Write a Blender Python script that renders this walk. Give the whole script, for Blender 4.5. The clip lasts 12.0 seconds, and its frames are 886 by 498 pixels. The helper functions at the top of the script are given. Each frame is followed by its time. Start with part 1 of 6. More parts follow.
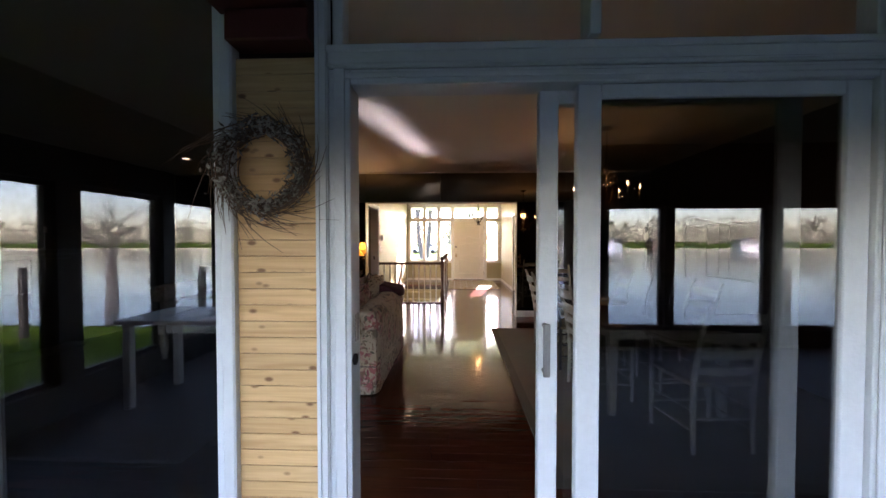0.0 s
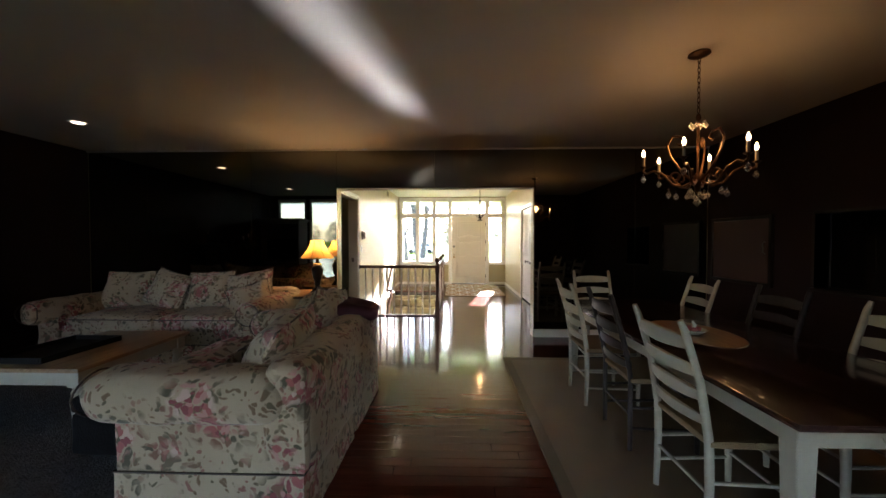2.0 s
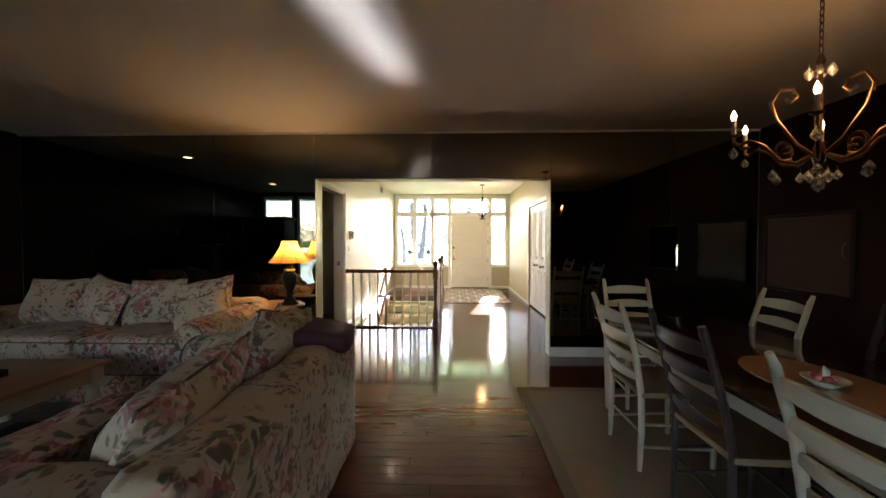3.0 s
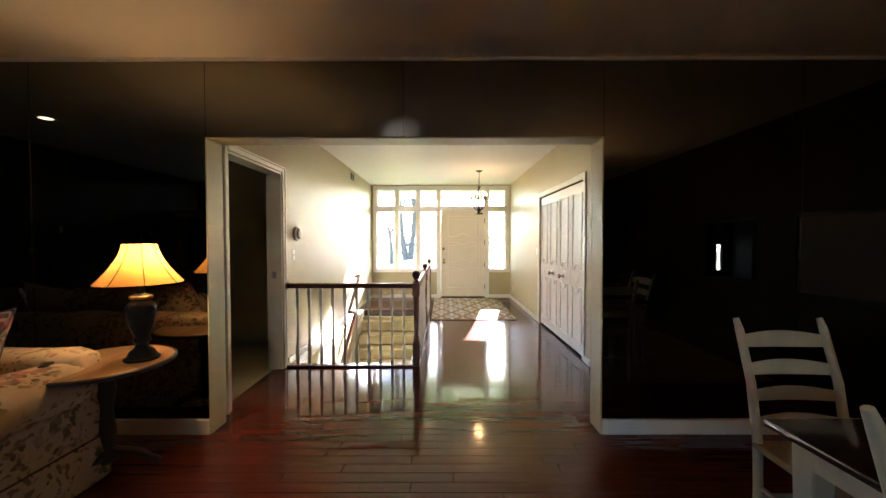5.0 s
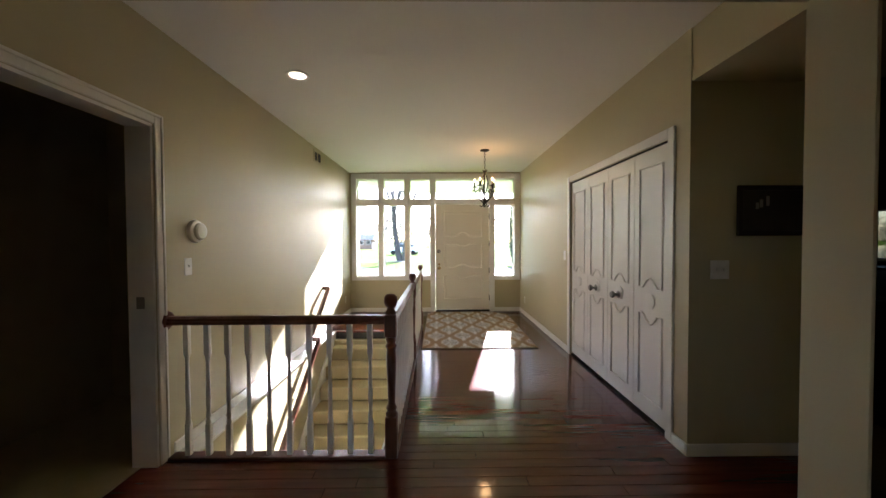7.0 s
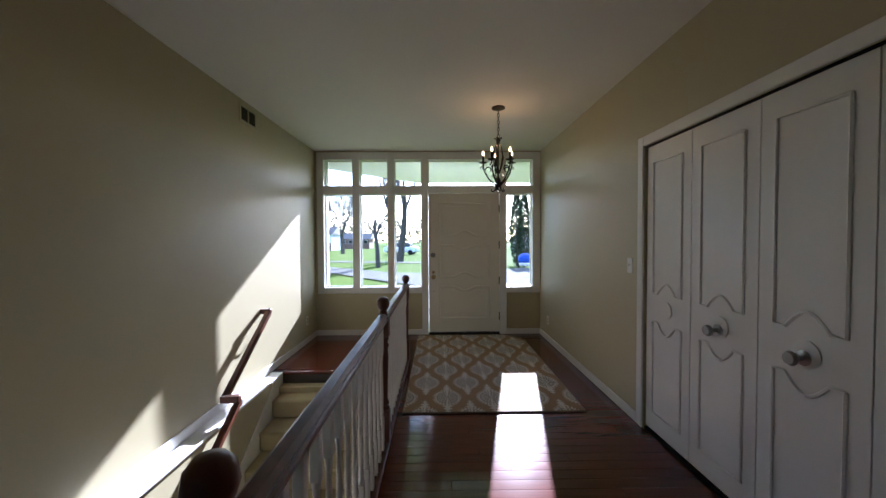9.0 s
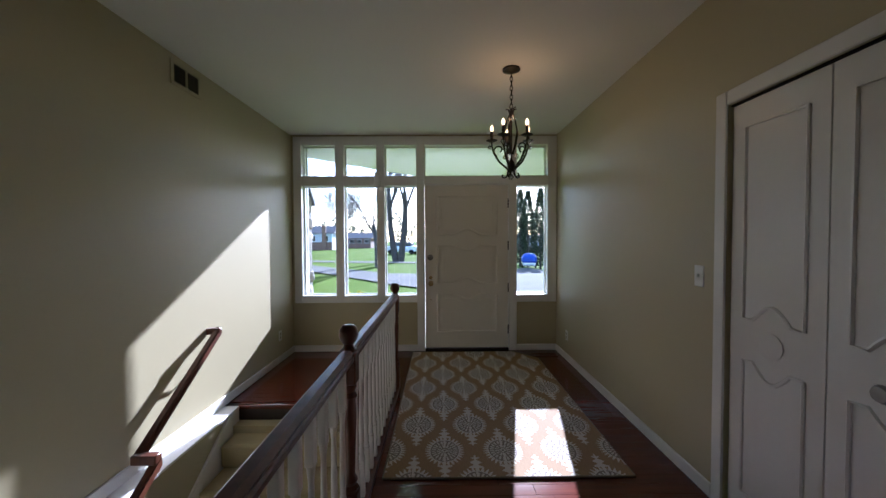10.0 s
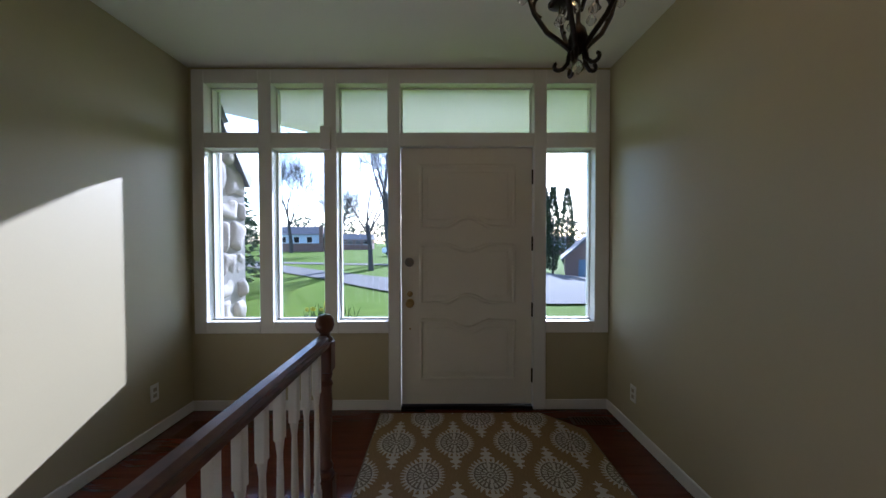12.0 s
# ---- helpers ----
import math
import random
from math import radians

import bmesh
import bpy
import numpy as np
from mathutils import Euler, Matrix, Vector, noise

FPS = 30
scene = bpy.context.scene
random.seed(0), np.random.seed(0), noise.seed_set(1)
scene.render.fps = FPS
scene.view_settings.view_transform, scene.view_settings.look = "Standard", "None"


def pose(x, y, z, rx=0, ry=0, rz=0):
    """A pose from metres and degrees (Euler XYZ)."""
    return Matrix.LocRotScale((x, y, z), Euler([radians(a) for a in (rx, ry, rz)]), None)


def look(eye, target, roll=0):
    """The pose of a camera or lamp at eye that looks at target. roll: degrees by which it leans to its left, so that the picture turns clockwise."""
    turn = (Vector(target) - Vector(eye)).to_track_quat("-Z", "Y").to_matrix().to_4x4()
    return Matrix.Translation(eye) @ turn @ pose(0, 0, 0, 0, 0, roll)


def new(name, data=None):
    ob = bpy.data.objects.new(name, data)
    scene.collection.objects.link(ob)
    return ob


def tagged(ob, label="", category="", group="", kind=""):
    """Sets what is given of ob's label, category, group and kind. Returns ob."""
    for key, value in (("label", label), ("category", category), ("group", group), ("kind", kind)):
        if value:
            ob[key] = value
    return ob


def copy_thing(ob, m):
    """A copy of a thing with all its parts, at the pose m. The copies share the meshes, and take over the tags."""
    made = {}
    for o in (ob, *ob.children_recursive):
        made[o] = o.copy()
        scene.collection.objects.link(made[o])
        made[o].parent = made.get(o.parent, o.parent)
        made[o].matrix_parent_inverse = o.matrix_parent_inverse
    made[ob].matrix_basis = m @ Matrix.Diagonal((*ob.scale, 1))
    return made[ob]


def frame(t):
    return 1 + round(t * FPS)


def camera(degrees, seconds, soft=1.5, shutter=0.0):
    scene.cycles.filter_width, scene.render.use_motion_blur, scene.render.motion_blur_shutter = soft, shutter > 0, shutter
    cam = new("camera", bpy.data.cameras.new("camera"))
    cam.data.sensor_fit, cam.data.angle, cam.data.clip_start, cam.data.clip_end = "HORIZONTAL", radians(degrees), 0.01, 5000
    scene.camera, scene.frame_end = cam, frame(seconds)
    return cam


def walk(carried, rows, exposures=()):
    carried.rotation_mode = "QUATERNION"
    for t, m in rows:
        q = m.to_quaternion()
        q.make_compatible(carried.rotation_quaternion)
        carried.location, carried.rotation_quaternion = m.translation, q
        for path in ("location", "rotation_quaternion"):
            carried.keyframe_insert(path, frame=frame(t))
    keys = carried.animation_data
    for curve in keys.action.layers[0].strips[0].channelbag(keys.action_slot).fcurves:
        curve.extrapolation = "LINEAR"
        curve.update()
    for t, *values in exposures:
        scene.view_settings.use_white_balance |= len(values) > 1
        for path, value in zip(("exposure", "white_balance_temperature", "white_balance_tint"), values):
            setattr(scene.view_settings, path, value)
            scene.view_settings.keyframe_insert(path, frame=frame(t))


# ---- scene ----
cam = camera(101.74, 12.0)
# seconds, x, y, z, yaw, pitch, roll
ROWS = [
    (0.0, 0.242, 0.202, 1.359, 2.10, -1.26, 0.02),
    (0.5, 0.245, 0.607, 1.355, 1.79, -1.48, 0.00),
    (1.0, 0.226, 0.968, 1.349, 1.70, -1.53, 0.00),
    (1.5, 0.212, 1.337, 1.332, 1.62, -1.31, 0.02),
    (2.0, 0.222, 1.715, 1.328, 1.67, -1.30, 0.03),
    (2.5, 0.211, 2.112, 1.326, 1.66, -1.27, 0.01),
    (3.0, 0.200, 2.521, 1.334, 1.53, -1.24, -0.04),
    (5.0, 0.230, 4.215, 1.352, 0.10, -1.36, 0.08),
    (5.5, 0.230, 4.608, 1.357, -0.06, -1.38, 0.08),
    (6.0, 0.227, 5.009, 1.355, -0.32, -1.36, 0.20),
    (6.5, 0.225, 5.405, 1.355, -0.53, -1.31, 0.20),
    (7.0, 0.241, 5.811, 1.358, -0.58, -1.32, 0.25),
    (9.0, 0.306, 7.479, 1.375, -0.78, -1.45, 0.31),
    (9.5, 0.328, 7.865, 1.380, -0.69, -1.46, 0.31),
    (10.0, 0.356, 8.263, 1.380, -0.44, -1.55, 0.30),
    (10.5, 0.378, 8.668, 1.382, -0.36, -1.58, 0.23),
    (11.0, 0.418, 9.086, 1.374, -0.24, -1.72, 0.13),
    (11.5, 0.449, 9.489, 1.342, -0.24, -1.36, 0.08),
    (12.0, 0.480, 9.895, 1.320, -0.33, -1.25, 0.10),
]
walk(cam, [(t, pose(x, y, z, 90 + pitch, roll, yaw)) for t, x, y, z, yaw, pitch, roll in ROWS],
     exposures=((0.0, 5.75, 6400, 34), (1.0, 5.2, 6300, 26), (2.0, 5.85, 6100, 20), (3.0, 6.2, 6000, 18), (5.0, 6.05, 5900, 19), (6.0, 5.7, 5800, 20), (7.0, 5.02, 5750, 20), (9.0, 3.78, 5100, 21), (12.0, 3.22, 5000, 22)))

# ---- world, sun and lamps ----
SUN_EL, SUN_ROT = math.atan2(0.432, math.hypot(0.217, 1.0)), math.atan2(0.217, 1.0)
world = bpy.data.worlds.new("sky")
scene.world = world
world.use_nodes = True
wn, wl = world.node_tree.nodes, world.node_tree.links
sky = wn.new("ShaderNodeTexSky")
sky.sky_type = "NISHITA"
sky.sun_disc = False
sky.sun_elevation, sky.sun_rotation = SUN_EL, SUN_ROT
sky.dust_density = 0.6
wl.new(sky.outputs[0], wn["Background"].inputs[0])
wn["Background"].inputs[1].default_value = 0.06
sun = new("sun", bpy.data.lights.new("sun", "SUN"))
sun.data.energy, sun.data.angle, sun.data.color = 2.2, radians(0.55), (1.0, 0.975, 0.94)
sun.matrix_basis = look((0.217 * 40, 12.7 + 40, 0.432 * 40 + 1), (0, 12.7, 1))


def lamp(name, kind, at, watts, colour, size=0.03):
    data = bpy.data.lights.new(name, kind)
    data.energy, data.color = watts, colour
    data.shadow_soft_size = size
    ob = new(name, data)
    ob.location = at
    return ob


# added lamp in place of the sun's reflection off the polished hall boards: it throws the sidelight's shape onto the
# living room ceiling
glint = bpy.data.lights.new("sun_reflection_stand_in", "AREA")
glint.shape, glint.size, glint.size_y = "RECTANGLE", 0.27, 0.74
glint.energy, glint.color, glint.spread = 0.020, (0.98, 0.98, 0.94), radians(4.0)
new("sun_reflection_stand_in", glint).matrix_basis = look((0.655, 9.3, 0.45), (0.655 - 0.217, 8.3, 0.45 + 0.432))


# ---- building blocks ----
def thing(name, label, category, at=(0, 0, 0), group="", turn=0.0):
    ob = new(name)
    ob.matrix_basis = pose(*at, 0, 0, turn)
    ob.empty_display_size = 0.1
    return tagged(ob, label, category, group)


def mesh_of(bm, name, material, smooth=True, angle=40):
    me = bpy.data.meshes.new(name)
    bmesh.ops.recalc_face_normals(bm, faces=bm.faces)
    if smooth:
        for f in bm.faces:
            f.smooth = True
        lim = radians(angle)
        for e in bm.edges:
            if len(e.link_faces) == 2 and e.calc_face_angle(0) > lim:
                e.smooth = False
    bm.to_mesh(me)
    bm.free()
    me.materials.append(material)
    return me


def part(name, bm, material, parent, label="", smooth=True):
    ob = new(name, mesh_of(bm, name, material, smooth))
    ob.parent = parent
    if label:
        ob["label"] = label
    return ob


def structure(name, bm, material, label, category, smooth=False):
    ob = new(name, mesh_of(bm, name, material, smooth))
    return tagged(ob, label, category, kind="structure")


def box(bm, x0, x1, y0, y1, z0, z1, bev=0.0, seg=1):
    m = Matrix.LocRotScale(((x0 + x1) / 2, (y0 + y1) / 2, (z0 + z1) / 2), None, (abs(x1 - x0), abs(y1 - y0), abs(z1 - z0)))
    vs = bmesh.ops.create_cube(bm, size=1, matrix=m)["verts"]
    if bev:
        es = list({e for v in vs for e in v.link_edges})
        bmesh.ops.bevel(bm, geom=es, offset=bev, segments=seg, affect="EDGES", profile=0.5)
    return bm


def boxes(*rows, bev=0.0):
    bm = bmesh.new()
    for r in rows:
        box(bm, *r, bev=bev)
    return bm


def turned(profile, seg=16, at=(0, 0, 0), bm=None):
    """A body of revolution from (radius, height) pairs."""
    bm = bm or bmesh.new()
    rings = []
    for r, z in profile:
        if r < 1e-5:
            rings.append([bm.verts.new((at[0], at[1], at[2] + z))])
        else:
            rings.append([bm.verts.new((at[0] + r * math.cos(2 * math.pi * i / seg), at[1] + r * math.sin(2 * math.pi * i / seg), at[2] + z)) for i in range(seg)])
    for a, b in zip(rings, rings[1:]):
        for i in range(seg):
            j = (i + 1) % seg
            q = [a[i % len(a)], a[j % len(a)], b[j % len(b)], b[i % len(b)]]
            q = list(dict.fromkeys(q))
            if len(q) > 2:
                bm.faces.new(q)
    for ring in (rings[0], rings[-1]):
        if len(ring) > 2:
            bm.faces.new(ring)
    return bm


def tube(points, radius, seg=8, bm=None, caps=True):
    """A round bar along points; radius is a number or one for each point."""
    bm = bm or bmesh.new()
    pts = [Vector(p) for p in points]
    rad = radius if isinstance(radius, (list, tuple)) else [radius] * len(pts)
    side = None
    rings = []
    for i, p in enumerate(pts):
        d = (pts[min(i + 1, len(pts) - 1)] - pts[max(i - 1, 0)]).normalized()
        if side is None:
            side = d.orthogonal().normalized()
        side = (side - d * side.dot(d)).normalized()
        up = d.cross(side)
        rings.append([bm.verts.new(p + (side * math.cos(2 * math.pi * k / seg) + up * math.sin(2 * math.pi * k / seg)) * rad[i]) for k in range(seg)])
    for a, b in zip(rings, rings[1:]):
        for k in range(seg):
            bm.faces.new((a[k], a[(k + 1) % seg], b[(k + 1) % seg], b[k]))
    if caps:
        bm.faces.new(rings[0])
        bm.faces.new(rings[-1])
    return bm


def soft_box(size, radius, cuts=8, bulge=0.0, rough=0.0, at=(0, 0, 0), turn=(0, 0, 0), seed=0, bm=None, pinch=0.0):
    """A padded box: rounded edges, faces that swell, slight lumps; pinch pulls the corners out like a cushion's."""
    bm = bm or bmesh.new()
    old = set(bm.verts)
    bmesh.ops.create_cube(bm, size=2)
    fresh = [v for v in bm.verts if v not in old]
    es = list({e for v in fresh for e in v.link_edges})
    bmesh.ops.subdivide_edges(bm, edges=es, cuts=cuts, use_grid_fill=True)
    h = Vector(size) / 2
    r = min(radius, min(h) * 0.98)
    inner = h - Vector((r, r, r))
    m = Matrix.LocRotScale(at, Euler([radians(a) for a in turn]), None)
    for v in bm.verts:
        if v in old:
            continue
        c = v.co.copy()
        p = Vector((c.x * h.x, c.y * h.y, c.z * h.z))
        q = Vector([max(-i, min(i, k)) for k, i in zip(p, inner)])
        d = p - q
        p = q + (d.normalized() * r if d.length > 1e-6 else d)
        if bulge:
            p.z += math.copysign(bulge, c.z) * (1 - c.x ** 2) * (1 - c.y ** 2) * (abs(c.z) > 0.5)
        if pinch:
            k = abs(c.x * c.y) ** 3
            p.x *= 1 + pinch * k
            p.y *= 1 + pinch * k
            p.z *= 1 - 0.85 * max(abs(c.x), abs(c.y)) ** 4
        if rough:
            p += Vector(p).normalized() * noise.noise(Vector((p.x * 6 + seed * 7.3, p.y * 6, p.z * 6))) * rough
        v.co = m @ p
    return bm


def prism(outline, y0, y1, axis="y"):
    """A flat outline of (a, b) pairs drawn out along an axis: y gives (a, y, b), x gives (x, a, b), z gives (a, b, z)."""
    bm = bmesh.new()
    put = {"y": lambda a, b, c: (a, c, b), "x": lambda a, b, c: (c, a, b), "z": lambda a, b, c: (a, b, c)}[axis]
    lo = [bm.verts.new(put(a, b, y0)) for a, b in outline]
    hi = [bm.verts.new(put(a, b, y1)) for a, b in outline]
    n = len(outline)
    for i in range(n):
        bm.faces.new((lo[i], lo[(i + 1) % n], hi[(i + 1) % n], hi[i]))
    bm.faces.new(lo)
    bm.faces.new(hi)
    return bm


# ---- materials ----
def material(name, colour, rough=0.5, metal=0.0, vary=0.12, scale=6.0, fine=60.0, bump=0.05, coat=0.0, tint=None, spec=0.5, depth=0.01, each=0.0):
    """A painted, woven or natural surface: base colour with broad stains, fine grain and slight relief."""
    m = bpy.data.materials.new(name)
    m.use_nodes = True
    n, l = m.node_tree.nodes, m.node_tree.links
    p = n["Principled BSDF"]
    p.inputs["Roughness"].default_value, p.inputs["Metallic"].default_value = rough, metal
    p.inputs["Specular IOR Level"].default_value = spec
    p.inputs["Coat Weight"].default_value = coat
    p.inputs["Coat Roughness"].default_value = 0.08
    tc = n.new("ShaderNodeTexCoord")
    big = n.new("ShaderNodeTexNoise")
    big.inputs["Scale"].default_value, big.inputs["Detail"].default_value = scale, 4
    small = n.new("ShaderNodeTexNoise")
    small.inputs["Scale"].default_value, small.inputs["Detail"].default_value = fine, 3
    l.new(tc.outputs["Object"], big.inputs["Vector"])
    l.new(tc.outputs["Object"], small.inputs["Vector"])
    mix = n.new("ShaderNodeMix")
    mix.data_type = "RGBA"
    dark = tint or tuple(c * (1 - 2 * vary) for c in colour)
    light = tuple(min(1, c * (1 + vary * 0.6)) for c in colour)
    mix.inputs["A"].default_value, mix.inputs["B"].default_value = (*dark, 1), (*light, 1)
    add = n.new("ShaderNodeMath")
    add.operation = "MULTIPLY_ADD"
    add.inputs[1].default_value = 0.35
    l.new(small.outputs["Fac"], add.inputs[0])
    sc = n.new("ShaderNodeMath")
    sc.operation = "MULTIPLY"
    sc.inputs[1].default_value = 0.65
    l.new(big.outputs["Fac"], sc.inputs[0])
    l.new(sc.outputs[0], add.inputs[2])
    if each:
        info = n.new("ShaderNodeObjectInfo")
        e = n.new("ShaderNodeMath")
        e.operation = "MULTIPLY_ADD"
        e.inputs[1].default_value = each
        l.new(info.outputs["Random"], e.inputs[0])
        l.new(add.outputs[0], e.inputs[2])
        add = e
    l.new(add.outputs[0], mix.inputs["Factor"])
    l.new(mix.outputs["Result"], p.inputs["Base Color"])
    if bump:
        b = n.new("ShaderNodeBump")
        b.inputs["Strength"].default_value, b.inputs["Distance"].default_value = bump, depth
        l.new(small.outputs["Fac"], b.inputs["Height"])
        l.new(b.outputs[0], p.inputs["Normal"])
    return m


def glowing(name, colour, strength):
    m = bpy.data.materials.new(name)
    m.use_nodes = True
    p = m.node_tree.nodes["Principled BSDF"]
    p.inputs["Base Color"].default_value = (*colour, 1)
    p.inputs["Emission Color"].default_value = (*colour, 1)
    p.inputs["Emission Strength"].default_value = strength
    return m


def pane_glass(name, tint=(0.97, 0.985, 0.98), ior=1.5):
    """Thin window glass: see-through, with the mirror gloss of glass."""
    m = bpy.data.materials.new(name)
    m.use_nodes = True
    n, l = m.node_tree.nodes, m.node_tree.links
    n.remove(n["Principled BSDF"])
    t, g, f, mx = n.new("ShaderNodeBsdfTransparent"), n.new("ShaderNodeBsdfGlossy"), n.new("ShaderNodeLayerWeight"), n.new("ShaderNodeMixShader")
    t.inputs[0].default_value = (*tint, 1)
    g.inputs["Roughness"].default_value = 0.0
    f.inputs[0].default_value = 0.5
    p5, lift = n.new("ShaderNodeMath"), n.new("ShaderNodeMath")
    p5.operation, p5.inputs[1].default_value = "POWER", 5.0
    lift.operation, lift.use_clamp = "MULTIPLY_ADD", True
    lift.inputs[1].default_value, lift.inputs[2].default_value = 0.9, ((ior - 1) / (ior + 1)) ** 2
    l.new(f.outputs["Facing"], p5.inputs[0])
    l.new(p5.outputs[0], lift.inputs[0])
    l.new(lift.outputs[0], mx.inputs[0])
    l.new(t.outputs[0], mx.inputs[1])
    l.new(g.outputs[0], mx.inputs[2])
    l.new(mx.outputs[0], n["Material Output"].inputs[0])
    return m


def wood(name, colour, dark, rough=0.3, stretch=(1, 14, 14), scale=3.0, coat=0.0, each=0.0, knots=0.0, bump=0.04, spec=0.5):
    """Wood with long grain; the grain runs along the axis with the small stretch."""
    m = bpy.data.materials.new(name)
    m.use_nodes = True
    n, l = m.node_tree.nodes, m.node_tree.links
    p = n["Principled BSDF"]
    p.inputs["Roughness"].default_value = rough
    p.inputs["Coat Weight"].default_value, p.inputs["Coat Roughness"].default_value = coat, 0.06
    p.inputs["Specular IOR Level"].default_value = spec
    tc, mp = n.new("ShaderNodeTexCoord"), n.new("ShaderNodeMapping")
    mp.inputs["Scale"].default_value = stretch
    l.new(tc.outputs["Object"], mp.inputs[0])
    info = n.new("ShaderNodeObjectInfo")
    geo = n.new("ShaderNodeNewGeometry")
    off = n.new("ShaderNodeMath")
    off.operation = "ADD"
    l.new(info.outputs["Random"], off.inputs[0])
    l.new(geo.outputs["Random Per Island"], off.inputs[1])
    shift = n.new("ShaderNodeVectorMath")
    shift.operation = "MULTIPLY_ADD"
    shift.inputs[1].default_value = (1, 1, 1)
    l.new(mp.outputs[0], shift.inputs[0])
    big = n.new("ShaderNodeMath")
    big.operation = "MULTIPLY"
    big.inputs[1].default_value = 37.0
    l.new(off.outputs[0], big.inputs[0])
    l.new(big.outputs[0], shift.inputs[2])
    ns = n.new("ShaderNodeTexNoise")
    ns.inputs["Scale"].default_value, ns.inputs["Detail"].default_value, ns.inputs["Distortion"].default_value = scale, 6, 0.6
    l.new(shift.outputs[0], ns.inputs["Vector"])
    ramp = n.new("ShaderNodeValToRGB")
    ramp.color_ramp.elements[0].position, ramp.color_ramp.elements[1].position = 0.32, 0.68
    ramp.color_ramp.elements[0].color, ramp.color_ramp.elements[1].color = (*dark, 1), (*colour, 1)
    l.new(ns.outputs["Fac"], ramp.inputs[0])
    out = ramp.outputs[0]
    if each:
        hs = n.new("ShaderNodeHueSaturation")
        e = n.new("ShaderNodeMath")
        e.operation, e.inputs[1].default_value, e.inputs[2].default_value = "MULTIPLY_ADD", each, 1 - each
        l.new(off.outputs[0], e.inputs[0])
        l.new(e.outputs[0], hs.inputs["Value"])
        l.new(out, hs.inputs["Color"])
        out = hs.outputs[0]
    if knots:
        vo = n.new("ShaderNodeTexVoronoi")
        vo.inputs["Scale"].default_value = knots
        sq = n.new("ShaderNodeMapping")
        sq.inputs["Scale"].default_value = (0.8, 1, 1.5)
        mv = n.new("ShaderNodeVectorMath")
        l.new(tc.outputs["Object"], mv.inputs[0])
        l.new(big.outputs[0], mv.inputs[1])
        l.new(mv.outputs[0], sq.inputs[0])
        l.new(sq.outputs[0], vo.inputs["Vector"])
        kr = n.new("ShaderNodeValToRGB")
        kr.color_ramp.elements[0].position, kr.color_ramp.elements[1].position = 0.10, 0.20
        kr.color_ramp.elements[0].color, kr.color_ramp.elements[1].color = (0.25, 0.13, 0.06, 1), (1, 1, 1, 1)
        l.new(vo.outputs["Distance"], kr.inputs[0])
        mu = n.new("ShaderNodeMix")
        mu.data_type, mu.blend_type = "RGBA", "MULTIPLY"
        mu.inputs["Factor"].default_value = 0.85
        l.new(out, mu.inputs["A"])
        l.new(kr.outputs[0], mu.inputs["B"])
        out = mu.outputs["Result"]
    l.new(out, p.inputs["Base Color"])
    if bump:
        b = n.new("ShaderNodeBump")
        b.inputs["Strength"].default_value, b.inputs["Distance"].default_value = bump, 0.01
        l.new(ns.outputs["Fac"], b.inputs["Height"])
        l.new(b.outputs[0], p.inputs["Normal"])
    return m


